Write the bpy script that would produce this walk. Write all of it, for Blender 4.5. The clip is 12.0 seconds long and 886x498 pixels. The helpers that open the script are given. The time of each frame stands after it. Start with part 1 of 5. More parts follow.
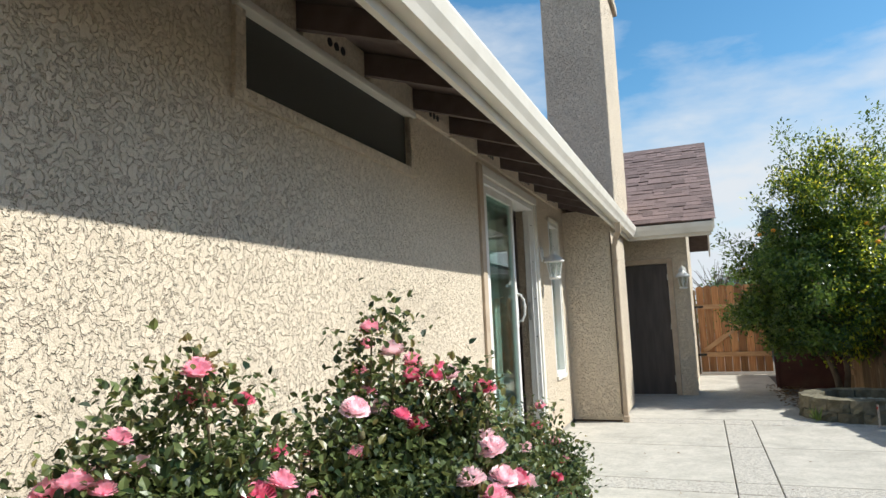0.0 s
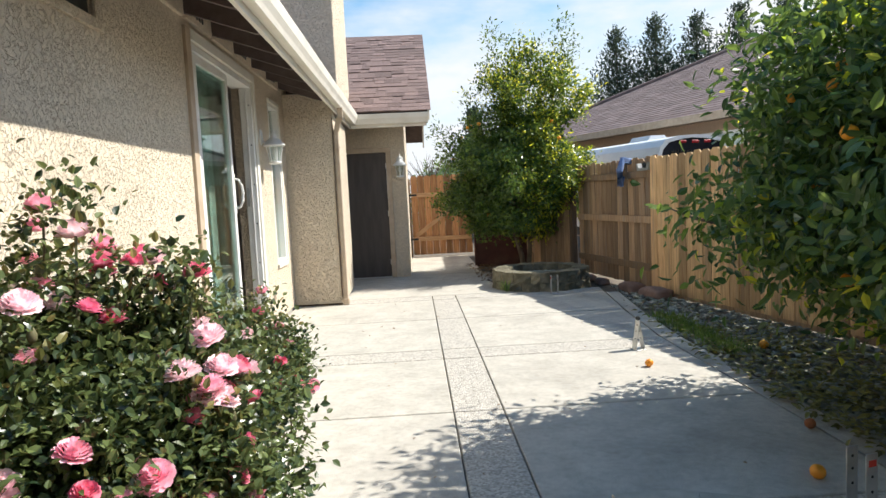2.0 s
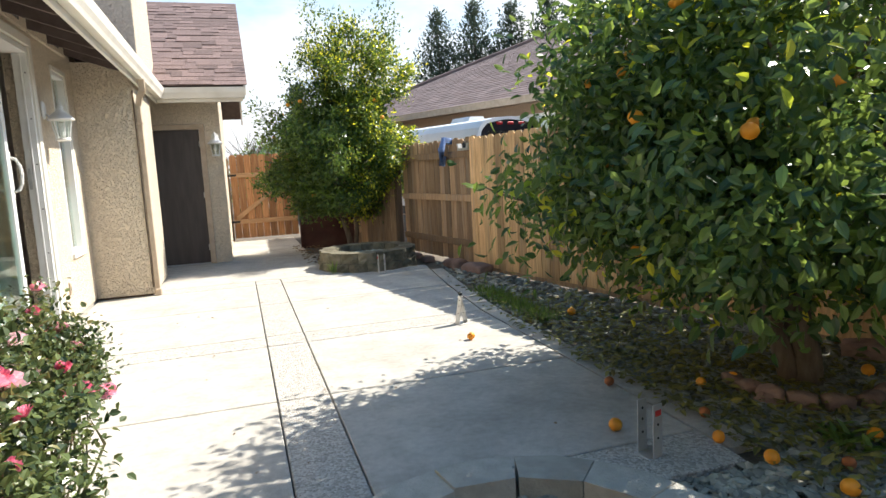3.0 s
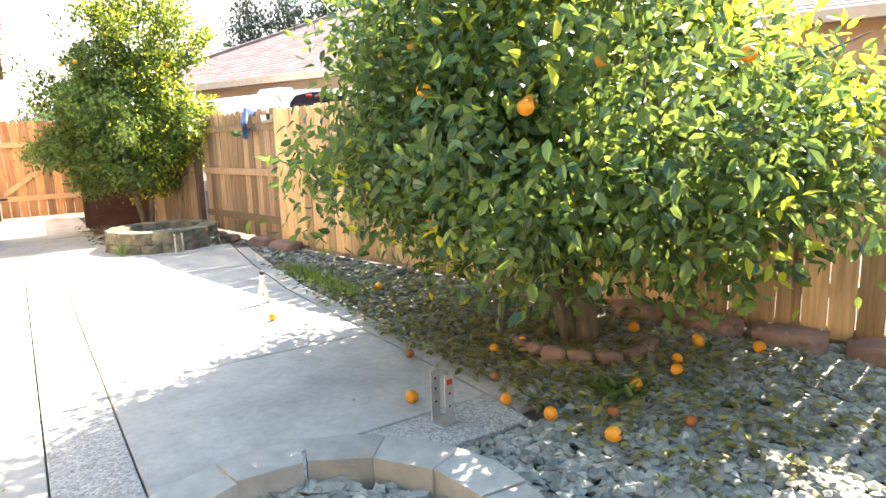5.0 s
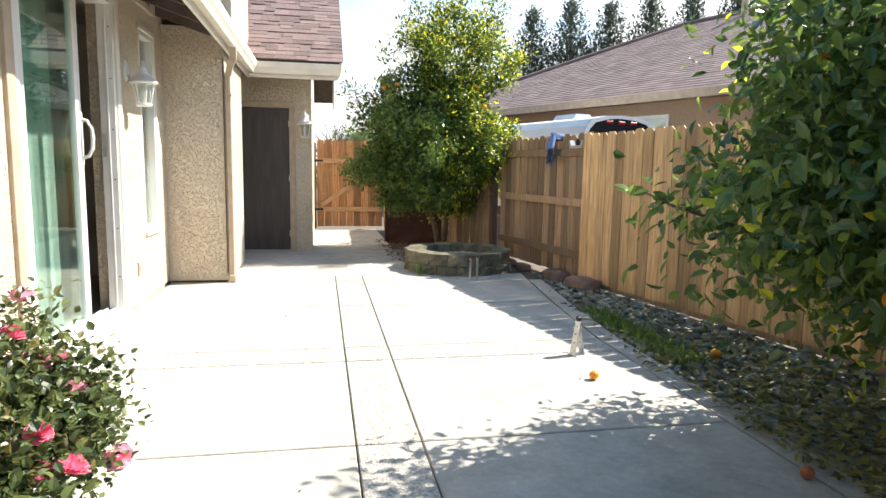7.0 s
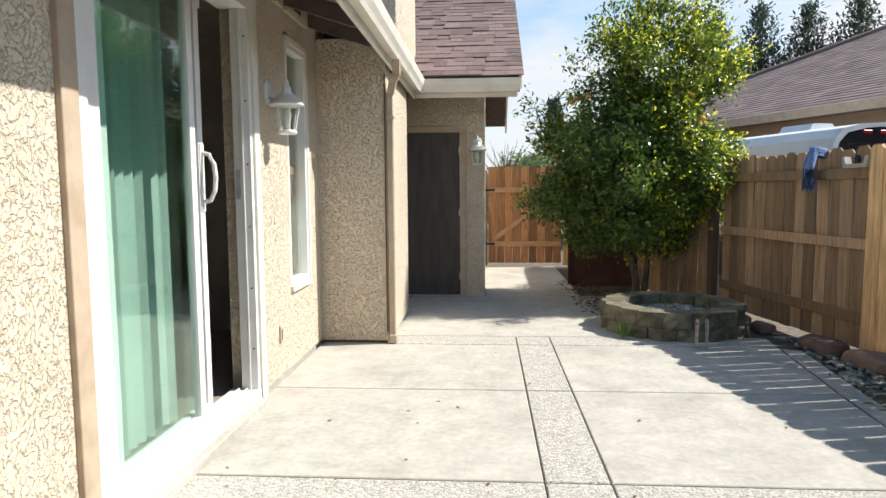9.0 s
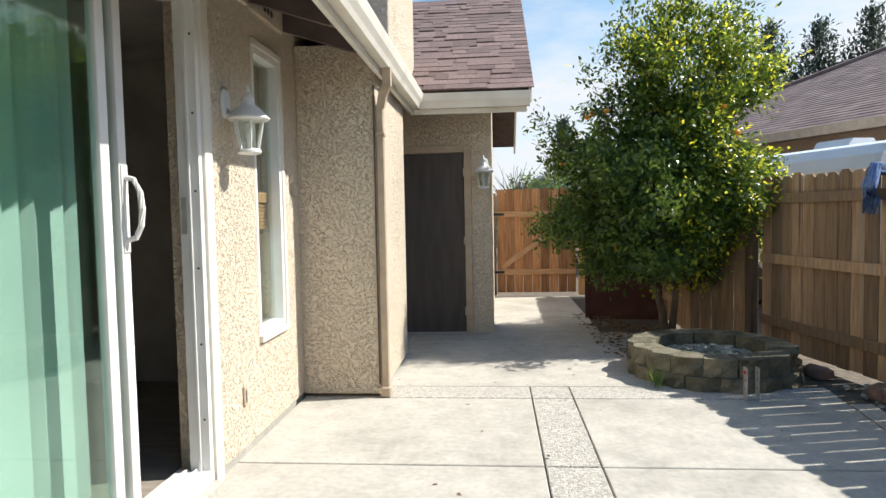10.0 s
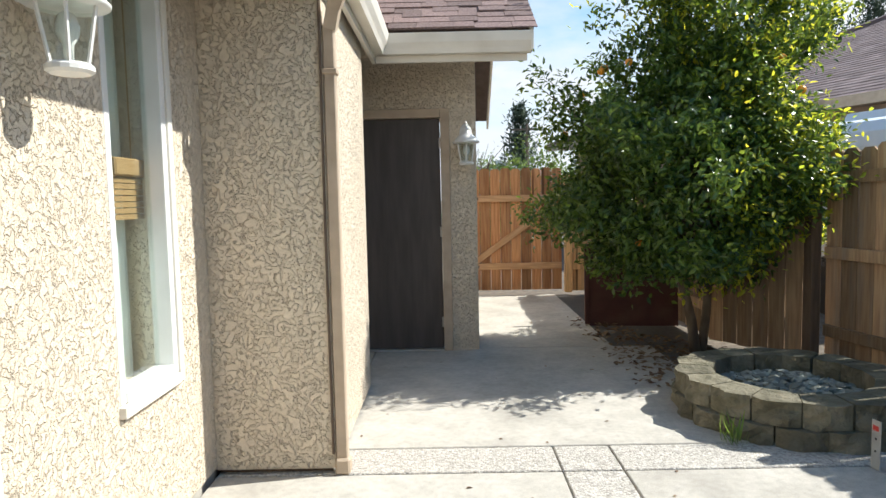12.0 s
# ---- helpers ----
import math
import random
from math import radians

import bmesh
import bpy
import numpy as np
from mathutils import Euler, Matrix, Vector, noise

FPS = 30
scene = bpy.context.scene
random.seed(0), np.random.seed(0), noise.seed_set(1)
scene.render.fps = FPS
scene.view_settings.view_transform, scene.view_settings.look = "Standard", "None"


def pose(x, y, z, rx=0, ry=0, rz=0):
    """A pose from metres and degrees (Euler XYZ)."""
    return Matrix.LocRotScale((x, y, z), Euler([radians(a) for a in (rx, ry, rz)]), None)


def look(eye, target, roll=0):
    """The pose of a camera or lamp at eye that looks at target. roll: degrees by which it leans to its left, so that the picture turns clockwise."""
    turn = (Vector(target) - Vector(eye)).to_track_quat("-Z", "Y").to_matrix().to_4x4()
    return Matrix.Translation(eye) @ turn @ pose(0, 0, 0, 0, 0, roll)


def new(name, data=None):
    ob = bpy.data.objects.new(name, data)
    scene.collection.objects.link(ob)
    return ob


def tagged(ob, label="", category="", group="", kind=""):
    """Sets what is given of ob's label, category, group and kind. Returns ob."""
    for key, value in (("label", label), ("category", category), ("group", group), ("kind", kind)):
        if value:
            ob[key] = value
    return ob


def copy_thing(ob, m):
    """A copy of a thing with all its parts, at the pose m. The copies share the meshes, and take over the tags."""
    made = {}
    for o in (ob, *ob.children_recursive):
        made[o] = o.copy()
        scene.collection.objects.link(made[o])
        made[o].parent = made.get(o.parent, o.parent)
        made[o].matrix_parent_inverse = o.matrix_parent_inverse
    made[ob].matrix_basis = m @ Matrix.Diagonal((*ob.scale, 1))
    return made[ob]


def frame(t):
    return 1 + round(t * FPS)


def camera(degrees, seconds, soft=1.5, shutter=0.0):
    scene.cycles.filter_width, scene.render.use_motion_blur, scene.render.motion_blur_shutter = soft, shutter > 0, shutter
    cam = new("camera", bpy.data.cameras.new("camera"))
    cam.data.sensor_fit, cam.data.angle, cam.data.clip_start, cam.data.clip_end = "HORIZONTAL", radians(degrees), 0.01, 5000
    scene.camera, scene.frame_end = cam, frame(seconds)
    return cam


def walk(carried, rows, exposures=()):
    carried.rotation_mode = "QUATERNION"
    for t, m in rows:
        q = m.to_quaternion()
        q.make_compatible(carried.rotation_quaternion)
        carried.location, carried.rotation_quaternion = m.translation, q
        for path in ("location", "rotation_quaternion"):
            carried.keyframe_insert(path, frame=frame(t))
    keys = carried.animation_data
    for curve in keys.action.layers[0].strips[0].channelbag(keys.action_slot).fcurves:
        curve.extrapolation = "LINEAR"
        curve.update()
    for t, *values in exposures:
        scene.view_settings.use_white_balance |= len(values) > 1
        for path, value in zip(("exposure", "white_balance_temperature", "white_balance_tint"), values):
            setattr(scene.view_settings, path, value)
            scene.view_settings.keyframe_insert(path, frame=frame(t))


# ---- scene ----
cam = camera(69.5, 12.0)
PATH = [
    (0, (1.57, 0.53, 1.335), (0.833, 2.377, 1.55), -2.5),
    (0.5, (1.522, 0.6, 1.305), (1.083, 2.548, 1.43), -3.1),
    (1, (1.512, 0.644, 1.317), (1.284, 2.631, 1.331), -3.1),
    (1.5, (1.543, 0.684, 1.293), (1.469, 2.681, 1.228), -2.7),
    (2, (1.528, 0.675, 1.292), (1.611, 2.667, 1.126), -2.8),
    (2.5, (1.534, 0.702, 1.287), (1.851, 2.662, 1.052), -2.7),
    (3, (1.587, 0.721, 1.293), (2.183, 2.613, 1.037), -3.0),
    (3.5, (1.617, 0.726, 1.275), (2.426, 2.531, 0.982), -2.9),
    (3.7, (1.634, 0.727, 1.265), (2.515, 2.495, 0.955), -2.9),
    (5.3, (1.746, 0.746, 1.273), (2.837, 2.385, 0.919), -1.8),
    (5.5, (1.73, 0.853, 1.266), (2.783, 2.519, 0.925), -1.2),
    (6, (1.667, 1.058, 1.24), (2.496, 2.855, 0.945), 1.2),
    (6.5, (1.616, 1.35, 1.228), (2.237, 3.229, 0.941), 1.1),
    (7, (1.553, 1.638, 1.25), (1.926, 3.586, 0.995), 1.0),
    (7.5, (1.498, 1.99, 1.27), (1.671, 3.971, 1.055), 0.4),
    (7.7, (1.479, 2.133, 1.274), (1.621, 4.117, 1.065), -0.0),
    (9.3, (1.435, 3.407, 1.332), (1.266, 5.394, 1.173), -0.7),
    (9.5, (1.481, 3.566, 1.336), (1.308, 5.555, 1.213), -1.2),
    (9.7, (1.505, 3.723, 1.317), (1.329, 5.713, 1.208), -1.7),
    (10, (1.456, 3.95, 1.354), (1.29, 5.94, 1.245), -1.1),
    (10.5, (1.403, 4.325, 1.352), (1.255, 6.312, 1.183), -0.5),
    (11, (1.326, 4.73, 1.384), (1.265, 6.715, 1.144), -1.1),
    (11.5, (1.277, 5.134, 1.358), (1.271, 7.125, 1.169), -1.1),
    (12, (1.165, 5.551, 1.332), (1.147, 7.545, 1.178), -1.2),
]
EXPOSURES = [(0, 0.40, 6250, 8), (0.5, 0.15, 6050, 7), (1.0, 0.24, 6250, 8), (2.0, 0.70, 6500, 10), (3.0, 1.0, 6600, 11), (3.7, 1.16, 6700, 12), (5.3, 2.85, 7500, 17), (5.7, 2.78, 7400, 17), (6.3, 2.2, 6900, 13),
             (7.0, 1.22, 6700, 11), (7.7, 0.75, 6600, 10), (9.3, 0.60, 6450, 10), (11.4, 0.60, 6300, 10), (12, 0.70, 6250, 9)]
walk(cam, [(t, look(e, g, r)) for t, e, g, r in PATH], EXPOSURES)

# ---------- light ----------
SUN_DIR = Vector((0.97, 0.20, 1.035)).normalized()
world = bpy.data.worlds.new("sky")
scene.world = world
world.use_nodes = True
wn, wl = world.node_tree.nodes, world.node_tree.links
wn.clear()
w_out = wn.new("ShaderNodeOutputWorld")
w_bg = wn.new("ShaderNodeBackground")
w_sky = wn.new("ShaderNodeTexSky")
w_sky.sky_type = "NISHITA"
w_sky.sun_disc = False
w_sky.sun_elevation = math.asin(SUN_DIR.z)
w_sky.sun_rotation = math.atan2(SUN_DIR.x, SUN_DIR.y)
w_sky.air_density, w_sky.dust_density, w_sky.ozone_density = 1.0, 0.6, 1.5
w_tc = wn.new("ShaderNodeTexCoord")
w_map = wn.new("ShaderNodeMapping")
w_map.inputs["Scale"].default_value = (1.4, 1.4, 4.0)
w_map.inputs["Location"].default_value = (0.3, 0.9, 0.2)
w_noise = wn.new("ShaderNodeTexNoise")
w_noise.inputs["Scale"].default_value = 1.6
w_noise.inputs["Detail"].default_value = 8
w_noise.inputs["Roughness"].default_value = 0.55
w_sep = wn.new("ShaderNodeSeparateXYZ")
w_low = wn.new("ShaderNodeMapRange")
w_low.inputs["From Min"].default_value, w_low.inputs["From Max"].default_value = 0.05, 0.55
w_low.inputs["To Min"].default_value, w_low.inputs["To Max"].default_value = 0.26, -0.06
w_add = wn.new("ShaderNodeMath")
w_add.operation = "ADD"
w_ramp = wn.new("ShaderNodeValToRGB")
w_ramp.color_ramp.elements[0].position, w_ramp.color_ramp.elements[1].position = 0.50, 0.72
w_mix = wn.new("ShaderNodeMixRGB")
w_mix.inputs[2].default_value = (11.5, 11.9, 12.4, 1)
wl.new(w_tc.outputs["Generated"], w_map.inputs["Vector"])
wl.new(w_map.outputs["Vector"], w_noise.inputs["Vector"])
wl.new(w_tc.outputs["Generated"], w_sep.inputs[0])
wl.new(w_sep.outputs["Z"], w_low.inputs["Value"])
wl.new(w_noise.outputs[0], w_add.inputs[0])
wl.new(w_low.outputs[0], w_add.inputs[1])
wl.new(w_add.outputs[0], w_ramp.inputs[0])
wl.new(w_ramp.outputs[0], w_mix.inputs[0])
w_hsv = wn.new("ShaderNodeHueSaturation")
w_hsv.inputs["Saturation"].default_value, w_hsv.inputs["Value"].default_value, w_hsv.inputs["Hue"].default_value = 1.28, 2.4, 0.488
wl.new(w_sky.outputs[0], w_hsv.inputs["Color"])
wl.new(w_hsv.outputs[0], w_mix.inputs[1])
wl.new(w_mix.outputs[0], w_bg.inputs["Color"])
w_bg.inputs["Strength"].default_value = 0.052
wl.new(w_bg.outputs[0], w_out.inputs["Surface"])
sun = new("sun", bpy.data.lights.new("sun", "SUN"))
sun.data.energy, sun.data.angle, sun.data.color = 5.0, radians(0.55), (1.0, 0.96, 0.875)
sun.matrix_world = look(SUN_DIR * 30, (0, 0, 0))


# ---------- materials ----------
def mat(name, color, rough=0.7, metal=0.0, color2=None, scale=8.0, detail=6, bump=0.0, bump_scale=60.0, bump_dist=0.004,
        stain=None, stain_scale=1.2, stain_amount=0.35, per_object=0.0, per_island=0.0, stretch=(1, 1, 1), spec=0.5, kind="noise", use_object=True, knots=False):
    """A procedural surface: two colours in a fine noise, wide stains, a relief, a tone per piece."""
    m = bpy.data.materials.new(name)
    m.use_nodes = True
    nt = m.node_tree
    n, l = nt.nodes, nt.links
    p = n["Principled BSDF"]
    p.inputs["Roughness"].default_value, p.inputs["Metallic"].default_value = rough, metal
    p.inputs["Specular IOR Level"].default_value = spec
    tc, mp = n.new("ShaderNodeTexCoord"), n.new("ShaderNodeMapping")
    mp.inputs["Scale"].default_value = stretch
    geo = n.new("ShaderNodeNewGeometry")
    l.new(tc.outputs["Object"] if use_object else geo.outputs["Position"], mp.inputs["Vector"])
    vec = mp.outputs["Vector"]
    if per_object:
        info = n.new("ShaderNodeObjectInfo")
        shift = n.new("ShaderNodeVectorMath")
        shift.operation = "MULTIPLY_ADD"
        comb = n.new("ShaderNodeCombineXYZ")
        for k in range(3):
            l.new(info.outputs["Random"], comb.inputs[k])
        shift.inputs[1].default_value = (37.0, 53.0, 71.0)
        l.new(comb.outputs[0], shift.inputs[0])
        l.new(vec, shift.inputs[2])
        vec = shift.outputs[0]
    c1 = (*color, 1)
    c2 = (*(color2 or [v * 0.75 for v in color]), 1)
    noise_n = n.new("ShaderNodeTexNoise")
    noise_n.inputs["Scale"].default_value, noise_n.inputs["Detail"].default_value = scale, detail
    l.new(vec, noise_n.inputs["Vector"])
    ramp = n.new("ShaderNodeValToRGB")
    ramp.color_ramp.elements[0].position, ramp.color_ramp.elements[1].position = 0.35, 0.65
    ramp.color_ramp.elements[0].color, ramp.color_ramp.elements[1].color = c1, c2
    l.new(noise_n.outputs[0], ramp.inputs[0])
    col = ramp.outputs[0]
    if stain:
        sn = n.new("ShaderNodeTexNoise")
        sn.inputs["Scale"].default_value, sn.inputs["Detail"].default_value = stain_scale, 5
        l.new(vec, sn.inputs["Vector"])
        sr = n.new("ShaderNodeMapRange")
        sr.inputs["From Min"].default_value, sr.inputs["From Max"].default_value = 0.5, 0.72
        sr.inputs["To Max"].default_value = stain_amount
        l.new(sn.outputs[0], sr.inputs["Value"])
        sm = n.new("ShaderNodeMixRGB")
        sm.inputs[2].default_value = (*stain, 1)
        l.new(sr.outputs[0], sm.inputs[0])
        l.new(col, sm.inputs[1])
        col = sm.outputs[0]
    if knots:
        kv = n.new("ShaderNodeTexVoronoi")
        kv.inputs["Scale"].default_value, kv.inputs["Randomness"].default_value = 1.0, 1.0
        km = n.new("ShaderNodeMapping")
        km.inputs["Scale"].default_value = (1.25, 1.25, 0.55)
        l.new(vec, km.inputs["Vector"])
        l.new(km.outputs[0], kv.inputs["Vector"])
        kr = n.new("ShaderNodeMapRange")
        kr.inputs["From Min"].default_value, kr.inputs["From Max"].default_value = 0.07, 0.16
        kr.inputs["To Min"].default_value, kr.inputs["To Max"].default_value = 0.9, 0.0
        l.new(kv.outputs["Distance"], kr.inputs["Value"])
        kx = n.new("ShaderNodeMixRGB")
        kx.inputs[2].default_value = (color[0] * 0.22, color[1] * 0.2, color[2] * 0.2, 1)
        l.new(kr.outputs[0], kx.inputs[0])
        l.new(col, kx.inputs[1])
        col = kx.outputs[0]
    for amount, source in ((per_object, "o"), (per_island, "i")):
        if amount:
            hsv = n.new("ShaderNodeHueSaturation")
            mr = n.new("ShaderNodeMapRange")
            mr.inputs["To Min"].default_value, mr.inputs["To Max"].default_value = 1 - amount, 1 + amount
            l.new(n["Object Info"].outputs["Random"] if source == "o" else geo.outputs["Random Per Island"], mr.inputs["Value"])
            l.new(mr.outputs[0], hsv.inputs["Value"])
            l.new(col, hsv.inputs["Color"])
            col = hsv.outputs[0]
    l.new(col, p.inputs["Base Color"])
    if bump:
        bt = n.new("ShaderNodeTexNoise" if kind == "noise" else "ShaderNodeTexVoronoi")
        bt.inputs["Scale"].default_value = bump_scale
        if kind == "noise":
            bt.inputs["Detail"].default_value = 5
        l.new(vec, bt.inputs["Vector"])
        bn = n.new("ShaderNodeBump")
        bn.inputs["Strength"].default_value, bn.inputs["Distance"].default_value = bump, bump_dist
        l.new(bt.outputs[0], bn.inputs["Height"])
        l.new(bn.outputs[0], p.inputs["Normal"])
    return m


def stucco_mat(name, color, depth):
    """Trowelled lace stucco: crooked raised flakes over a sandy base."""
    m = mat(name, color, 0.92, color2=[c * 0.9 for c in color], scale=30, stain=[c * 0.72 for c in color], stain_scale=0.9, stain_amount=0.35, use_object=False)
    n, l = m.node_tree.nodes, m.node_tree.links
    g = n.new("ShaderNodeNewGeometry")
    warp = n.new("ShaderNodeTexNoise")
    warp.inputs["Scale"].default_value, warp.inputs["Detail"].default_value = 9, 3
    l.new(g.outputs["Position"], warp.inputs["Vector"])
    add = n.new("ShaderNodeVectorMath")
    add.operation = "MULTIPLY_ADD"
    add.inputs[1].default_value = (0.06, 0.06, 0.06)
    l.new(warp.outputs["Color"], add.inputs[0])
    l.new(g.outputs["Position"], add.inputs[2])
    flake = n.new("ShaderNodeTexNoise")
    flake.inputs["Scale"].default_value, flake.inputs["Detail"].default_value, flake.inputs["Roughness"].default_value = 37, 4, 0.58
    l.new(add.outputs[0], flake.inputs["Vector"])
    edge = n.new("ShaderNodeValToRGB")
    edge.color_ramp.elements[0].position, edge.color_ramp.elements[1].position = 0.475, 0.53
    l.new(flake.outputs[0], edge.inputs[0])
    sand = n.new("ShaderNodeTexNoise")
    sand.inputs["Scale"].default_value, sand.inputs["Detail"].default_value = 170, 4
    l.new(g.outputs["Position"], sand.inputs["Vector"])
    h = n.new("ShaderNodeMath")
    h.operation = "MULTIPLY_ADD"
    h.inputs[1].default_value = 0.35
    l.new(sand.outputs[0], h.inputs[0])
    l.new(edge.outputs[0], h.inputs[2])
    b = n.new("ShaderNodeBump")
    b.inputs["Strength"].default_value, b.inputs["Distance"].default_value = 1.0, depth
    # shade between the flakes, painted into the base colour along their edges
    crevice_shade = n.new("ShaderNodeMixRGB")
    crevice_shade.blend_type = "MULTIPLY"
    crevice_shade.inputs[0].default_value = 1.0
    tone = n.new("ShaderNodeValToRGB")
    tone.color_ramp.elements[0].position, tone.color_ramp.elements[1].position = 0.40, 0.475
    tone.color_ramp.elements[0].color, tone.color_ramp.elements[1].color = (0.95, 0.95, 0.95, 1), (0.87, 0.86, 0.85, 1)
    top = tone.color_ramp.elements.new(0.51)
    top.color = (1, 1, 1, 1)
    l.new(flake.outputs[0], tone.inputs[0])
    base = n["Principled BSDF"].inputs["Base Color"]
    l.new(base.links[0].from_socket, crevice_shade.inputs[1])
    l.new(tone.outputs[0], crevice_shade.inputs[2])
    l.new(crevice_shade.outputs[0], base)
    l.new(h.outputs[0], b.inputs["Height"])
    l.new(b.outputs[0], n["Principled BSDF"].inputs["Normal"])
    return m


def aggregate_mat(name):
    m = mat(name, (0.46, 0.42, 0.36), 0.9, use_object=False)
    n, l = m.node_tree.nodes, m.node_tree.links
    g = n.new("ShaderNodeNewGeometry")
    v = n.new("ShaderNodeTexVoronoi")
    v.inputs["Scale"].default_value = 85
    l.new(g.outputs["Position"], v.inputs["Vector"])
    r = n.new("ShaderNodeValToRGB")
    r.color_ramp.elements[0].color, r.color_ramp.elements[1].color = (0.29, 0.268, 0.235, 1), (0.57, 0.535, 0.475, 1)
    sep = n.new("ShaderNodeSeparateColor")
    l.new(v.outputs["Color"], sep.inputs[0])
    l.new(sep.outputs[0], r.inputs[0])
    l.new(r.outputs[0], n["Principled BSDF"].inputs["Base Color"])
    b = n.new("ShaderNodeBump")
    b.invert = True
    b.inputs["Strength"].default_value, b.inputs["Distance"].default_value = 0.9, 0.006
    l.new(v.outputs["Distance"], b.inputs["Height"])
    l.new(b.outputs[0], n["Principled BSDF"].inputs["Normal"])
    return m


def concrete_mat(name):
    """Broom-finished slab: pale cement with sandy specks, blotches and a few dark spills."""
    m = mat(name, (0.50, 0.468, 0.41), 0.88, color2=(0.43, 0.402, 0.35), scale=7, stain=(0.25, 0.232, 0.20), stain_scale=1.5, stain_amount=0.5,
            bump=0.6, bump_scale=150, bump_dist=0.003, use_object=False)
    n, l = m.node_tree.nodes, m.node_tree.links
    g = n.new("ShaderNodeNewGeometry")
    base = n["Principled BSDF"].inputs["Base Color"]
    for size, lo, hi in ((190, 0.80, 1.12), (26, 0.88, 1.06), (4.2, 0.92, 1.04)):
        t = n.new("ShaderNodeTexNoise")
        t.inputs["Scale"].default_value, t.inputs["Detail"].default_value = size, 4
        l.new(g.outputs["Position"], t.inputs["Vector"])
        k = n.new("ShaderNodeMapRange")
        k.inputs["From Min"].default_value, k.inputs["From Max"].default_value = 0.3, 0.65
        k.inputs["To Min"].default_value, k.inputs["To Max"].default_value = lo, hi
        l.new(t.outputs[0], k.inputs["Value"])
        x = n.new("ShaderNodeMixRGB")
        x.blend_type = "MULTIPLY"
        x.inputs[0].default_value = 1.0
        l.new(base.links[0].from_socket, x.inputs[1])
        l.new(k.outputs[0], x.inputs[2])
        l.new(x.outputs[0], base)
    return m


def leaf_mat(name, dark, light, gloss=0.35, through_light=0.35):
    """Leaf tissue: glossy above, part of the light passes through, each leaf its own tone."""
    m = bpy.data.materials.new(name)
    m.use_nodes = True
    n, l = m.node_tree.nodes, m.node_tree.links
    p, out = n["Principled BSDF"], n["Material Output"]
    p.inputs["Roughness"].default_value = gloss
    g = n.new("ShaderNodeNewGeometry")
    r = n.new("ShaderNodeValToRGB")
    r.color_ramp.elements[0].color, r.color_ramp.elements[1].color = (*dark, 1), (*light, 1)
    l.new(g.outputs["Random Per Island"], r.inputs[0])
    tr = n.new("ShaderNodeBsdfTranslucent")
    hs = n.new("ShaderNodeHueSaturation")
    hs.inputs["Value"].default_value, hs.inputs["Saturation"].default_value = 2.6, 1.03
    hs.inputs["Hue"].default_value = 0.47
    l.new(r.outputs[0], p.inputs["Base Color"])
    l.new(r.outputs[0], hs.inputs["Color"])
    l.new(hs.outputs[0], tr.inputs["Color"])
    mx = n.new("ShaderNodeMixShader")
    mx.inputs[0].default_value = through_light
    l.new(p.outputs[0], mx.inputs[1])
    l.new(tr.outputs[0], mx.inputs[2])
    l.new(mx.outputs[0], out.inputs["Surface"])
    return m


def glass_mat(name, tint, rough=0.0):
    """Thin window glass: passes tinted light, mirrors by the Fresnel law."""
    m = bpy.data.materials.new(name)
    m.use_nodes = True
    n, l = m.node_tree.nodes, m.node_tree.links
    out = n["Material Output"]
    t, gl, fr, mx = n.new("ShaderNodeBsdfTransparent"), n.new("ShaderNodeBsdfGlossy"), n.new("ShaderNodeLayerWeight"), n.new("ShaderNodeMixShader")
    t.inputs["Color"].default_value = (*tint, 1)
    gl.inputs["Roughness"].default_value = rough
    fr.inputs["Blend"].default_value = 0.5
    pw = n.new("ShaderNodeMath")
    pw.operation = "POWER"
    pw.inputs[1].default_value = 3.2
    ma = n.new("ShaderNodeMath")
    ma.operation = "MULTIPLY_ADD"
    ma.inputs[1].default_value, ma.inputs[2].default_value = 0.55, 0.05
    l.new(fr.outputs["Facing"], pw.inputs[0])
    l.new(pw.outputs[0], ma.inputs[0])
    l.new(ma.outputs[0], mx.inputs[0])
    l.new(t.outputs[0], mx.inputs[1])
    l.new(gl.outputs[0], mx.inputs[2])
    l.new(mx.outputs[0], out.inputs["Surface"])
    return m


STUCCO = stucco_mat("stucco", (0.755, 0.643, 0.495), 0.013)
CONCRETE = concrete_mat("concrete")
AGGREGATE = aggregate_mat("exposed_aggregate")
DIRT = mat("dirt", (0.10, 0.082, 0.062), 0.95, color2=(0.17, 0.14, 0.105), scale=14, bump=0.6, bump_scale=30, bump_dist=0.02, use_object=False)
TRIM_WHITE = mat("white_vinyl", (0.78, 0.77, 0.74), 0.4, color2=(0.72, 0.71, 0.68), scale=3, stain=(0.55, 0.52, 0.47), stain_scale=5, stain_amount=0.3)
TRIM_CREAM = mat("cream_paint", (0.74, 0.70, 0.62), 0.55, color2=(0.69, 0.65, 0.57), scale=4, stain=(0.5, 0.46, 0.38), stain_scale=3, stain_amount=0.35, use_object=False)
TRIM_TAN = mat("tan_paint", (0.50, 0.395, 0.29), 0.7, color2=(0.43, 0.335, 0.24), scale=10, stain=(0.28, 0.2, 0.13), stain_scale=6, bump=0.3, use_object=False)
RAFTER = mat("rafter_stain", (0.085, 0.062, 0.055), 0.8, color2=(0.12, 0.09, 0.08), scale=9, bump=0.3, bump_scale=40, use_object=False)
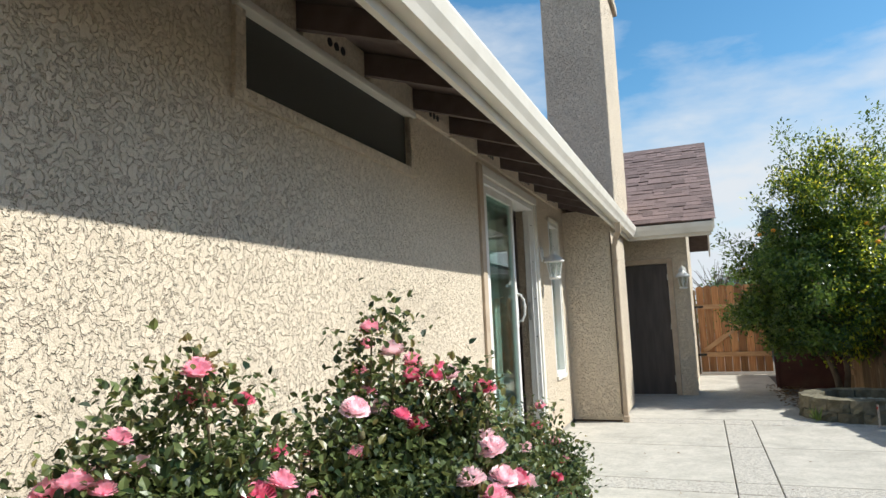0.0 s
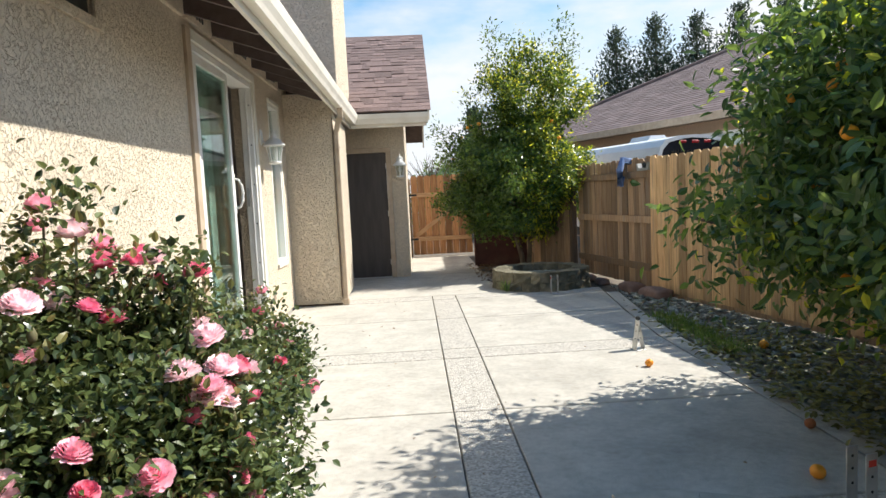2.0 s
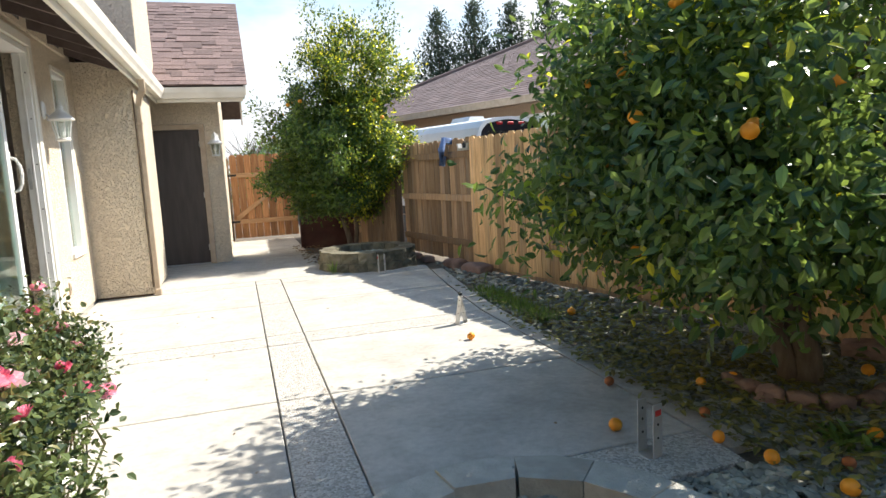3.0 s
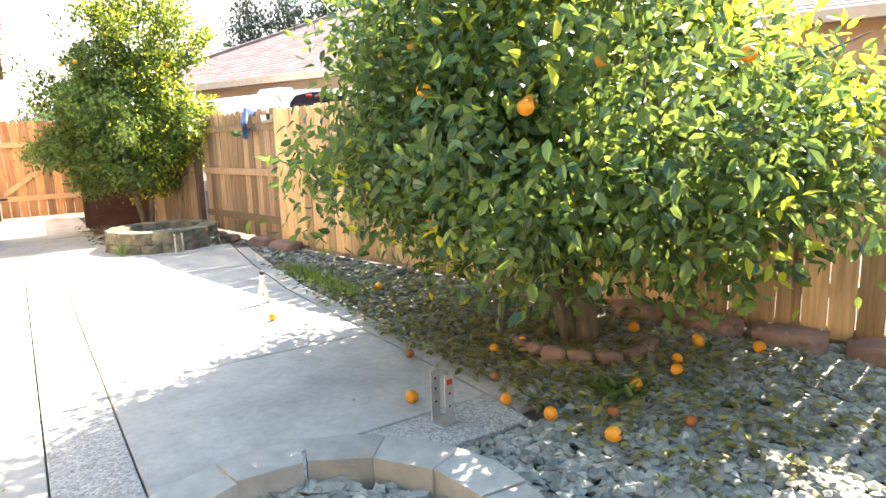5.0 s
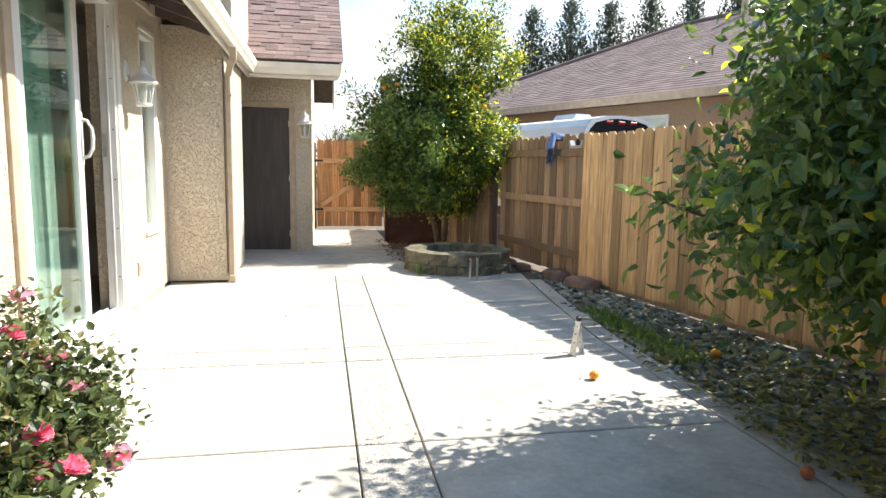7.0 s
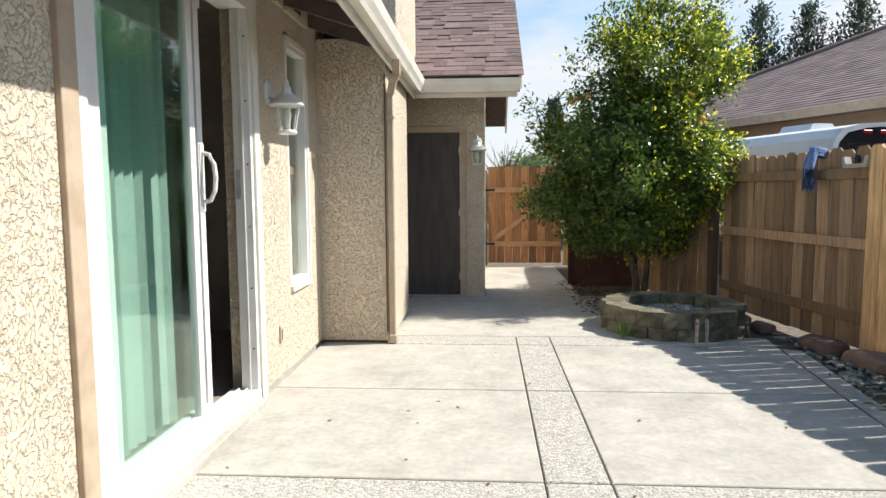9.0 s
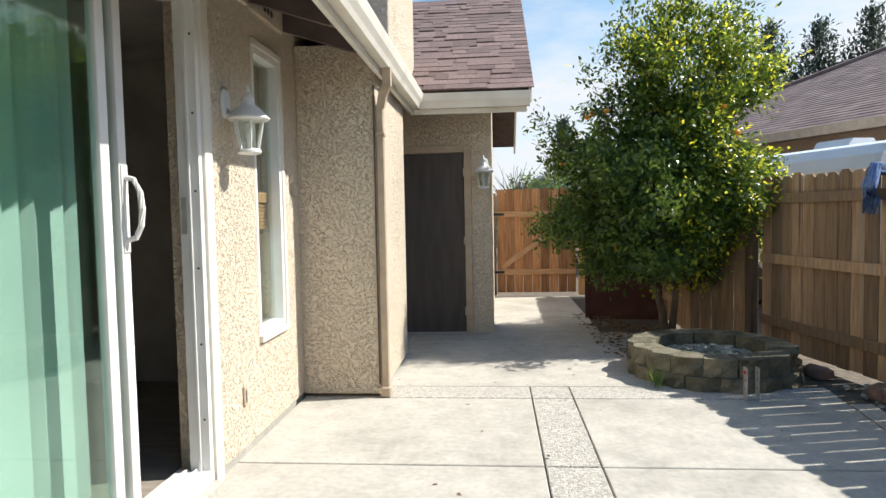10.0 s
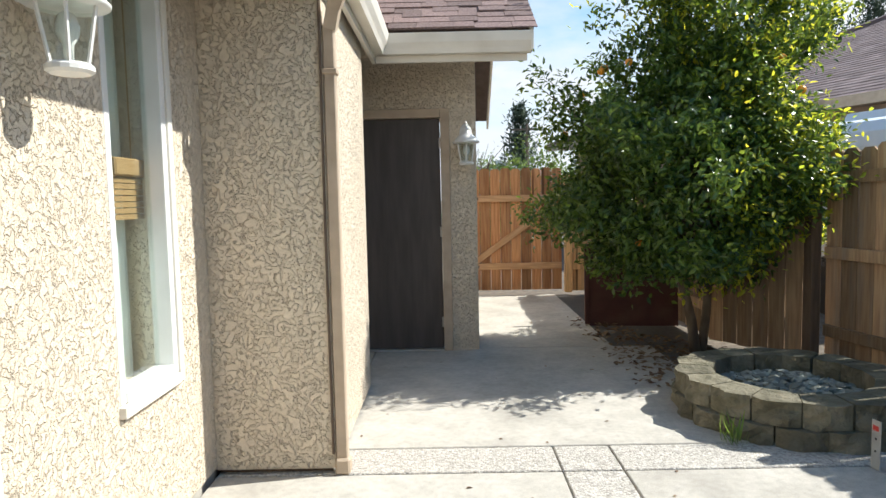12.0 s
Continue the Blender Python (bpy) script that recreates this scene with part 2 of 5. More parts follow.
DOOR_BROWN = mat("dark_brown_door", (0.052, 0.042, 0.038), 0.6, color2=(0.075, 0.062, 0.056), scale=20, stretch=(1, 1, 0.12), bump=0.3, bump_scale=80, bump_dist=0.002,
                 stain=(0.09, 0.075, 0.065), stain_scale=3)
WOOD = mat("cedar_board", (0.45, 0.265, 0.118), 0.8, color2=(0.66, 0.43, 0.21), scale=7, stretch=(6, 6, 0.45), stain=(0.30, 0.21, 0.14), stain_scale=2.4, stain_amount=0.5,
           bump=0.5, bump_scale=30, bump_dist=0.003, per_object=0.42, knots=True)
WOOD_GREY = mat("weathered_board", (0.27, 0.165, 0.092), 0.85, color2=(0.40, 0.265, 0.15), scale=7, stretch=(6, 6, 0.45), stain=(0.26, 0.22, 0.18), stain_scale=2.2, stain_amount=0.6,
                bump=0.5, bump_scale=30, bump_dist=0.003, per_object=0.42, knots=True)
GATE_WOOD = mat("red_cedar_board", (0.34, 0.15, 0.062), 0.8, color2=(0.50, 0.265, 0.12), scale=7, stretch=(6, 6, 0.45), stain=(0.24, 0.13, 0.075), stain_scale=2.4, stain_amount=0.5,
                bump=0.5, bump_scale=30, bump_dist=0.003, per_object=0.4, knots=True)
WOOD_DARK = mat("dark_post", (0.10, 0.065, 0.042), 0.85, color2=(0.15, 0.10, 0.065), scale=8, stretch=(5, 5, 0.5), bump=0.5, bump_scale=30)
WOOD_RAIL = mat("cedar_rail", (0.46, 0.26, 0.125), 0.8, color2=(0.60, 0.37, 0.20), scale=7, stretch=(0.6, 5, 5), stain=(0.42, 0.30, 0.2), stain_scale=2.4, stain_amount=0.4,
                bump=0.4, bump_scale=30, bump_dist=0.003)
MAROON = mat("maroon_panel", (0.060, 0.018, 0.016), 0.7, color2=(0.085, 0.03, 0.026), scale=6, stain=(0.12, 0.08, 0.06), stain_scale=4)
SHINGLE = mat("shingle", (0.145, 0.098, 0.090), 0.95, color2=(0.225, 0.162, 0.150), scale=55, per_object=0.28, bump=0.7, bump_scale=260, bump_dist=0.004, use_object=False)
SHINGLE_FAR = mat("shingle_far", (0.165, 0.115, 0.105), 0.95, color2=(0.215, 0.16, 0.148), scale=3, per_island=0.18, bump=0.5, bump_scale=200, use_object=False)
GLASS_GREEN = glass_mat("green_glass", (0.80, 0.94, 0.89))
GLASS_CLEAR = glass_mat("clear_glass", (0.90, 0.95, 0.93))
SCREEN = mat("insect_screen", (0.085, 0.085, 0.078), 0.6, color2=(0.07, 0.07, 0.065), scale=300, spec=0.3)
BLIND = mat("blind_vane", (0.80, 0.82, 0.79), 0.55, color2=(0.75, 0.77, 0.74), scale=3)
ROOM = mat("room_paint", (0.55, 0.51, 0.46), 0.9, scale=3)
ROOM_FLOOR = mat("room_floor", (0.26, 0.22, 0.18), 0.45, color2=(0.36, 0.31, 0.255), scale=5, stretch=(1, 6, 1))
METAL_GALV = mat("galvanised_steel", (0.62, 0.62, 0.60), 0.45, metal=0.7, color2=(0.5, 0.5, 0.49), scale=14, stain=(0.35, 0.3, 0.26), stain_scale=9)
BLACK = mat("black_plastic", (0.02, 0.02, 0.02), 0.5)
RED_PAINT = mat("red_paint", (0.55, 0.04, 0.03), 0.5)
STONE_GREY = mat("slate_gravel", (0.205, 0.21, 0.175), 0.85, color2=(0.33, 0.335, 0.285), scale=10, per_island=0.35, per_object=0.0, bump=0.5, bump_scale=60)
STONE_PIECE = mat("slate_stone", (0.22, 0.245, 0.235), 0.85, color2=(0.33, 0.355, 0.34), scale=10, per_object=0.35, bump=0.5, bump_scale=60)
BLOCK = mat("split_block", (0.225, 0.20, 0.14), 0.95, color2=(0.115, 0.105, 0.066), scale=9, per_object=0.22, stain=(0.13, 0.115, 0.075), stain_scale=5, stain_amount=0.6,
            bump=1.0, bump_scale=28, bump_dist=0.03)
EDGING = mat("edging_block", (0.42, 0.40, 0.345), 0.92, color2=(0.33, 0.315, 0.27), scale=12, per_object=0.12, stain=(0.22, 0.2, 0.15), stain_scale=5, bump=0.7, bump_scale=70, bump_dist=0.008)
SANDSTONE = mat("red_sandstone", (0.29, 0.185, 0.145), 0.9, color2=(0.20, 0.125, 0.10), scale=7, per_object=0.25, bump=0.8, bump_scale=20, bump_dist=0.02)
BARK = mat("bark", (0.11, 0.082, 0.058), 0.95, color2=(0.18, 0.14, 0.10), scale=16, stretch=(1, 1, 0.35), bump=0.9, bump_scale=35, bump_dist=0.012)
CANE = mat("rose_cane", (0.10, 0.12, 0.045), 0.7, color2=(0.16, 0.10, 0.06), scale=9)
LEAF_CITRUS = leaf_mat("citrus_leaf", (0.020, 0.056, 0.019), (0.115, 0.185, 0.038), 0.30, 0.36)
LEAF_ORANGE = leaf_mat("orange_leaf", (0.022, 0.060, 0.014), (0.125, 0.195, 0.027), 0.28, 0.27)
# yellow-green tone that stands for foliage in sunlight
LEAF_SUNLIT = leaf_mat("sunlit_leaf", (0.14, 0.23, 0.026), (0.42, 0.43, 0.04), 0.35, 0.5)
LEAF_ROSE = leaf_mat("rose_leaf", (0.010, 0.026, 0.010), (0.15, 0.19, 0.064), 0.30, 0.22)
LEAF_ROSE_NEW = leaf_mat("young_rose_leaf", (0.11, 0.12, 0.035), (0.24, 0.22, 0.075), 0.32, 0.3)
LEAF_FALLEN = leaf_mat("fallen_leaf", (0.09, 0.085, 0.03), (0.27, 0.26, 0.06), 0.6, 0.1)
LEAF_DRY = leaf_mat("dry_leaf", (0.09, 0.05, 0.025), (0.24, 0.16, 0.085), 0.8, 0.1)
NEEDLE = leaf_mat("conifer_needle", (0.035, 0.058, 0.040), (0.085, 0.115, 0.075), 0.7, 0.1)
SHRUB = leaf_mat("distant_shrub", (0.05, 0.10, 0.02), (0.15, 0.22, 0.05), 0.6, 0.25)
GRASS = leaf_mat("grass_blade", (0.05, 0.11, 0.02), (0.14, 0.22, 0.04), 0.5, 0.3)
PETAL_PINK = leaf_mat("pink_petal", (0.80, 0.40, 0.47), (0.87, 0.60, 0.64), 0.6, 0.18)
PETAL_DEEP = leaf_mat("deep_pink_petal", (0.68, 0.17, 0.25), (0.78, 0.34, 0.40), 0.6, 0.18)
PETAL_PALE = leaf_mat("pale_petal", (0.83, 0.60, 0.63), (0.89, 0.77, 0.77), 0.6, 0.18)
PEEL = mat("orange_peel", (0.86, 0.36, 0.025), 0.45, color2=(0.80, 0.27, 0.015), scale=5, bump=0.4, bump_scale=150, bump_dist=0.002, per_object=0.12)
PEEL_ROT = mat("rotten_peel", (0.42, 0.13, 0.03), 0.7, color2=(0.20, 0.07, 0.03), scale=18, bump=0.5, bump_scale=60)
BLUE_ROPE = mat("blue_rope", (0.10, 0.17, 0.36), 0.8, color2=(0.22, 0.30, 0.48), scale=60, per_island=0.3)
TRAILER_WHITE = mat("trailer_skin", (0.76, 0.77, 0.78), 0.35, color2=(0.70, 0.71, 0.72), scale=1.5, stain=(0.55, 0.54, 0.5), stain_scale=2)
TRAILER_BLACK = mat("trailer_black", (0.02, 0.022, 0.03), 0.2)
LENS_RED = mat("red_lens", (0.45, 0.02, 0.03), 0.2)
NEIGHBOUR = mat("neighbour_stucco", (0.40, 0.29, 0.20), 0.9, color2=(0.36, 0.26, 0.18), scale=20, bump=0.3, bump_scale=60, use_object=False)
FAR_BLUE = mat("blue_siding", (0.30, 0.38, 0.46), 0.8, color2=(0.26, 0.33, 0.41), scale=2)
FAR_ROOF = mat("grey_roof", (0.22, 0.22, 0.23), 0.9, color2=(0.28, 0.28, 0.29), scale=3)
BULB = mat("frosted_bulb", (0.85, 0.84, 0.80), 0.3)
WICKER = mat("woven_shade", (0.45, 0.28, 0.12), 0.8, color2=(0.36, 0.21, 0.085), scale=40, stretch=(1, 1, 6), bump=0.4)
JOINT = mat("joint_filler", (0.075, 0.07, 0.062), 0.95, color2=(0.11, 0.10, 0.09), scale=30, use_object=False)


# ---------- mesh helpers ----------
def mesh_of(bm, name, material, smooth=False):
    me = bpy.data.meshes.new(name)
    bmesh.ops.recalc_face_normals(bm, faces=bm.faces)
    bm.to_mesh(me)
    bm.free()
    if smooth:
        for poly in me.polygons:
            poly.use_smooth = True
    me.materials.append(material)
    return me


def part(name, bm, material, parent=None, label="", smooth=False, at=None):
    me = bm if isinstance(bm, bpy.types.Mesh) else mesh_of(bm, name, material, smooth)
    ob = new(name, me)
    ob.parent = parent
    if at is not None:
        ob.matrix_basis = at
    return tagged(ob, label) if label else ob


def thing(name, label, category, at=None, group="", kind=""):
    ob = new(name)
    ob.empty_display_size = 0.1
    if at is not None:
        ob.matrix_basis = at
    return tagged(ob, label, category, group, kind)


def raw_mesh(name, verts, faces, material, smooth=False):
    me = bpy.data.meshes.new(name)
    me.from_pydata([tuple(v) for v in verts], [], faces)
    me.materials.append(material)
    if smooth:
        for poly in me.polygons:
            poly.use_smooth = True
    me.update()
    return me


def add_box(bm, x0, y0, z0, x1, y1, z1, bevel=0.0, m=None):
    g = bmesh.ops.create_cube(bm, size=1)
    vs = g["verts"]
    bmesh.ops.scale(bm, vec=(x1 - x0, y1 - y0, z1 - z0), verts=vs)
    bmesh.ops.translate(bm, vec=((x0 + x1) / 2, (y0 + y1) / 2, (z0 + z1) / 2), verts=vs)
    if bevel:
        es = list({e for v in vs for e in v.link_edges})
        r = bmesh.ops.bevel(bm, geom=es, offset=bevel, segments=1, affect="EDGES", profile=0.5)
        vs = list({v for f in r["faces"] for v in f.verts} | {v for v in vs if v.is_valid})
    if m is not None:
        bmesh.ops.transform(bm, matrix=m, verts=vs)
    return bm


def box(x0, y0, z0, x1, y1, z1, bevel=0.0):
    return add_box(bmesh.new(), x0, y0, z0, x1, y1, z1, bevel)


def add_prism(bm, outline, axis, a, b):
    """Extrudes an outline (pairs) along an axis from a to b. For x the pairs are y, z; for y they are x, z; for z they are x, y."""
    def place(p, q, s):
        return {"x": (s, p, q), "y": (p, s, q), "z": (p, q, s)}[axis]
    lo = [bm.verts.new(place(p, q, a)) for p, q in outline]
    hi = [bm.verts.new(place(p, q, b)) for p, q in outline]
    bm.faces.new(lo)
    bm.faces.new(hi[::-1])
    for i in range(len(lo)):
        j = (i + 1) % len(lo)
        bm.faces.new((lo[i], hi[i], hi[j], lo[j]))
    return bm


def prism(outline, axis, a, b):
    return add_prism(bmesh.new(), outline, axis, a, b)


def add_tube(bm, pts, radii, sides=6):
    pts = [Vector(p) for p in pts]
    rings = []
    for i, p in enumerate(pts):
        d = (pts[min(i + 1, len(pts) - 1)] - pts[max(i - 1, 0)]).normalized()
        u = d.orthogonal().normalized()
        w = d.cross(u)
        r = radii[i] if isinstance(radii, (list, tuple)) else radii
        rings.append([bm.verts.new(p + (u * math.cos(k * math.tau / sides) + w * math.sin(k * math.tau / sides)) * r) for k in range(sides)])
    for a, b in zip(rings, rings[1:]):
        off = min(range(sides), key=lambda s: (a[0].co - b[s].co).length)
        for k in range(sides):
            bm.faces.new((a[k], a[(k + 1) % sides], b[(k + 1 + off) % sides], b[(k + off) % sides]))
    bm.faces.new(rings[0])
    bm.faces.new(rings[-1])
    return bm


def tube(pts, radii, sides=6):
    return add_tube(bmesh.new(), pts, radii, sides)


def add_lathe(bm, profile, sides=12, m=Matrix()):
    """Turns pairs of radius and height about z."""
    rings = []
    for r, z in profile:
        rings.append([bm.verts.new(m @ Vector((r * math.cos(k * math.tau / sides), r * math.sin(k * math.tau / sides), z))) for k in range(sides)])
    for a, b in zip(rings, rings[1:]):
        for k in range(sides):
            bm.faces.new((a[k], a[(k + 1) % sides], b[(k + 1) % sides], b[k]))
    bm.faces.new(rings[0][::-1])
    bm.faces.new(rings[-1])
    return bm


def lathe(profile, sides=12):
    return add_lathe(bmesh.new(), profile, sides)


def pierced_wall(name, axis, a, b, lo, hi, z0, z1, holes, material):
    """A wall between the planes a and b of the axis, from lo to hi along it, with holes (lo, hi, z0, z1) through it."""
    us = sorted({lo, hi, *[h[0] for h in holes], *[h[1] for h in holes]})
    zs = sorted({z0, z1, *[h[2] for h in holes], *[h[3] for h in holes]})

    def solid(i, j):
        if not (0 <= i < len(us) - 1 and 0 <= j < len(zs) - 1):
            return False
        u, z = (us[i] + us[i + 1]) / 2, (zs[j] + zs[j + 1]) / 2
        return not any(h[0] < u < h[1] and h[2] < z < h[3] for h in holes)
    bm = bmesh.new()

    def quad(*ps):
        bm.faces.new([bm.verts.new((s, u, z) if axis == "x" else (u, s, z)) for s, u, z in ps])
    for i in range(len(us) - 1):
        for j in range(len(zs) - 1):
            if not solid(i, j):
                continue
            u0, u1, v0, v1 = us[i], us[i + 1], zs[j], zs[j + 1]
            for s in (a, b):
                quad((s, u0, v0), (s, u1, v0), (s, u1, v1), (s, u0, v1))
            for di, dj, e in ((-1, 0, ((u0, v0), (u0, v1))), (1, 0, ((u1, v0), (u1, v1))), (0, -1, ((u0, v0), (u1, v0))), (0, 1, ((u0, v1), (u1, v1)))):
                if not solid(i + di, j + dj):
                    quad((a, *e[0]), (a, *e[1]), (b, *e[1]), (b, *e[0]))
    bmesh.ops.remove_doubles(bm, verts=bm.verts, dist=1e-4)
    ob = part(name, bm, material)
    return tagged(ob, kind="structure")


# ---------- ground and patio ----------
def patio_edge(y):
    """x of the slab's curved border."""
    return float(np.interp(y, [-4, 2.2, 3.0, 6.0, 7.2, 8.3, 8.9], [3.5, 3.5, 3.54, 3.57, 3.68, 3.82, 3.9]))


tagged(part("ground", box(-600, -600, -0.4, 600, 900, -0.045), DIRT), kind="structure")
patio = tagged(part("patio", box(-0.02, 2.79, -0.043, 3.5, 14.3, -0.03), JOINT), kind="structure")


def slab(x0, x1, y0, y1, material, edge=False, name="slab"):
    g, e = 0.007, 0.004
    if edge:
        ys = np.linspace(y0 + g, y1 - g, 7)
        outline = [(x0 + e, y0 + g)] + [(patio_edge(y), y) for y in ys] + [(x0 + e, y1 - g)]
    else:
        outline = [(x0 + e, y0 + g), (x1 - e, y0 + g), (x1 - e, y1 - g), (x0 + e, y1 - g)]
    bm = prism(outline, "z", -0.04, 0.0)
    top = [e for e in bm.edges if all(v.co.z > -0.001 for v in e.verts)]
    bmesh.ops.bevel(bm, geom=top, offset=0.005, segments=1, affect="EDGES")
    return part(name, bm, material, patio)


ROWS = [(2.78, 3.12, 1), (3.12, 4.40, 0), (4.40, 5.66, 0), (5.66, 5.98, 1), (5.98, 7.32, 0), (7.32, 8.58, 0), (8.58, 8.90, 1)]
for y0, y1, band in ROWS:
    if band:
        slab(0.0, 1.70, y0, y1, AGGREGATE, name="aggregate_band")
        slab(2.0, 0, y0, y1, AGGREGATE, edge=True, name="aggregate_band")
        slab(1.70, 2.0, y0, y1, AGGREGATE, name="aggregate_band")
    else:
        slab(0.0, 1.70, y0, y1, CONCRETE)
        slab(1.70, 2.0, y0, y1, AGGREGATE, name="aggregate_band")
        slab(2.0, 0, y0, y1, CONCRETE, edge=True)
slab(0.50, 2.95, 8.90, 11.18, CONCRETE)
slab(1.40, 2.62, 11.18, 14.3, CONCRETE)
slab(0.0, 0.50, 10.03, 11.14, CONCRETE)
for y0, y1 in ((2.9, 4.6), (4.6, 6.3), (6.3, 8.5)):
    ys = np.linspace(y0 + 0.006, y1 - 0.006, 7)
    part("border_strip", prism([(patio_edge(y) + 0.022, y) for y in ys] + [(patio_edge(y) + 0.17, y) for y in ys[::-1]], "z", -0.04, -0.004), CONCRETE, patio)

# ---------- house: walls ----------
pierced_wall("wall_west", "x", -0.2, 0.0, -4.0, 11.14, 0.035, 2.73, [(2.46, 3.97, 2.25, 2.58), (5.34, 7.10, 0.06, 2.46), (7.74, 8.20, 0.63, 2.39)], STUCCO)
tagged(part("foundation", box(-0.2, -4.0, -0.3, -0.02, 11.14, 0.035), CONCRETE), kind="structure")
tagged(part("wall_chase", box(0.002, 8.6, 0.025, 0.59, 10.02, 2.60), STUCCO), kind="structure")
tagged(part("foundation_chase", box(0.002, 8.63, -0.03, 0.57, 10.0, 0.024), WOOD_DARK), kind="structure")
pierced_wall("wall_wing_front", "y", 11.14, 11.34, -0.2, 1.42, 0.0, 3.0, [(0.29, 1.11, 0.0, 2.04)], STUCCO)
tagged(part("wall_wing_side", prism([(11.342, 0), (15.4, 0), (15.4, 2.75), (13.1, 4.22), (11.342, 3.10)], "x", 1.22, 1.42), STUCCO), kind="structure")
tagged(part("wall_room_back", box(-4.2, 3.2, 0, -4.05, 9.2, 2.7), ROOM), kind="structure")
tagged(part("wall_room_south", box(-4.05, 3.2, 0, -0.2, 3.3, 2.7), ROOM), kind="structure")
tagged(part("wall_room_north", box(-4.05, 8.8, 0, -0.2, 8.9, 2.7), ROOM), kind="structure")
tagged(part("floor_room", box(-4.05, 3.3, -0.05, -0.2, 8.8, 0.06), ROOM_FLOOR), kind="structure")
tagged(part("ceiling_room", box(-4.05, 3.3, 2.6, -0.2, 8.8, 2.68), ROOM), kind="structure")

# ---------- house: roofs ----------
def main_deck(x):
    return 2.545 + 0.33 * (0.64 - x)


def wing_deck(y):
    return 2.545 + 0.64 * (y - 10.42)


tagged(part("roof_main", prism([(0.66, main_deck(0.66)), (0.66, main_deck(0.66) + 0.07), (-6.5, main_deck(-6.5) + 0.07), (-6.5, main_deck(-6.5))], "y", -4.5, 10.44), RAFTER), kind="structure")
tagged(part("roof_main_shingles", prism([(0.70, main_deck(0.70) + 0.072), (0.70, main_deck(0.70) + 0.09), (-6.5, main_deck(-6.5) + 0.09), (-6.5, main_deck(-6.5) + 0.072)], "y", -4.5, 10.40), SHINGLE_FAR), kind="structure")
roof_wing = tagged(part("roof_wing", prism([(10.44, wing_deck(10.44)), (10.44, wing_deck(10.44) + 0.06), (13.1, wing_deck(13.1) + 0.06), (15.8, wing_deck(10.44) + 0.06), (15.8, wing_deck(10.44)), (13.1, wing_deck(13.1))], "x", -3.0, 1.80), RAFTER), kind="structure")
for k, y in enumerate(np.arange(-3.9, 10.3, 0.61)):
    out = [(0.0, main_deck(0) - 0.125), (0.50, main_deck(0.5) - 0.125), (0.615, main_deck(0.615) - 0.085), (0.615, main_deck(0.615) - 0.004), (0.0, main_deck(0) - 0.004)]
    r = part("rafter_tail", prism(out, "y", y - 0.022, y + 0.022), RAFTER)
    tagged(r, kind="structure")
    if y < 8.2:
        block = part("vent_block", box(-0.01, y + 0.024, 2.60, 0.028, y + 0.586, main_deck(0) - 0.006, 0.004), STUCCO)
        tagged(block, kind="structure")
        if k % 2 == 1:
            for j in (-0.06, 0.0, 0.06):
                part("vent_hole", tube([(0.027, y + 0.305 + j, 2.665), (0.031, y + 0.305 + j, 2.665)], 0.022, 10), BLACK, block)
for x in (0.1, 0.95, 1.36):
    tagged(part("rafter_tail", prism([(10.47, wing_deck(10.47) - 0.07), (11.14, wing_deck(11.14) - 0.12), (11.14, wing_deck(11.14) - 0.003), (10.47, wing_deck(10.47) - 0.003)], "x", x - 0.022, x + 0.022), RAFTER), kind="structure")
# fascias, barge board and gutters
tagged(part("fascia_main", box(0.617, -4.5, 2.36, 0.645, 10.445, 2.56), TRIM_CREAM), kind="structure")
tagged(part("fascia_wing", box(0.647, 10.42, 2.36, 1.78, 10.447, 2.56), TRIM_CREAM), kind="structure")
for y0, y1, s in ((10.42, 13.1, 1), (13.1, 15.8, -1)):
    za, zb = wing_deck(y0), (wing_deck(13.1) if s > 0 else wing_deck(10.4))
    tagged(part("barge_board", prism([(y0, za - 0.10), (y0, za + 0.075), (y1, zb + 0.075), (y1, zb - 0.10)], "x", 1.802, 1.83), TRIM_CREAM), kind="structure")
PROFILE = [(0.0, 0.0), (0.065, 0.0), (0.078, 0.035), (0.10, 0.075), (0.112, 0.13), (0.112, 0.142), (0.100, 0.142), (0.098, 0.132), (0.088, 0.082), (0.066, 0.042), (0.058, 0.01), (0.008, 0.01), (0.008, 0.142), (0.0, 0.142)]
gutter = thing("gutter", "cream painted metal roof gutter along the eaves", "gutter", pose(0, 0, 0))
part("gutter_run", prism([(0.647 + p, 2.408 + q) for p, q in PROFILE], "y", -4.5, 10.40), TRIM_CREAM, gutter)
part("gutter_run", prism([(10.418 - p, 2.408 + q) for p, q in PROFILE], "x", 0.66, 1.80), TRIM_CREAM, gutter)
part("end_cap", box(1.80, 10.303, 2.406, 1.806, 10.42, 2.553), TRIM_CREAM, gutter)
down = thing("downspout", "tan painted downspout beside the stuccoed chimney chase", "downspout", pose(0, 0, 0))
part("pipe", box(0.594, 8.590, 0.02, 0.650, 8.640, 2.16, 0.006), TRIM_TAN, down)
bm = bmesh.new()
for a, b in (((0.629, 8.615, 2.14), (0.66, 8.59, 2.26)), ((0.66, 8.59, 2.24), (0.69, 8.56, 2.30)), ((0.69, 8.56, 2.28), (0.69, 8.56, 2.415))):
    add_tube(bm, [a, b], 0.042, 4)
part("elbow", bm, TRIM_TAN, down)
part("strap", box(0.588, 8.580, 1.93, 0.658, 8.648, 1.955, 0.003), TRIM_TAN, down)
part("shoe", box(0.590, 8.570, 0.0, 0.662, 8.648, 0.08, 0.01), TRIM_TAN, down)
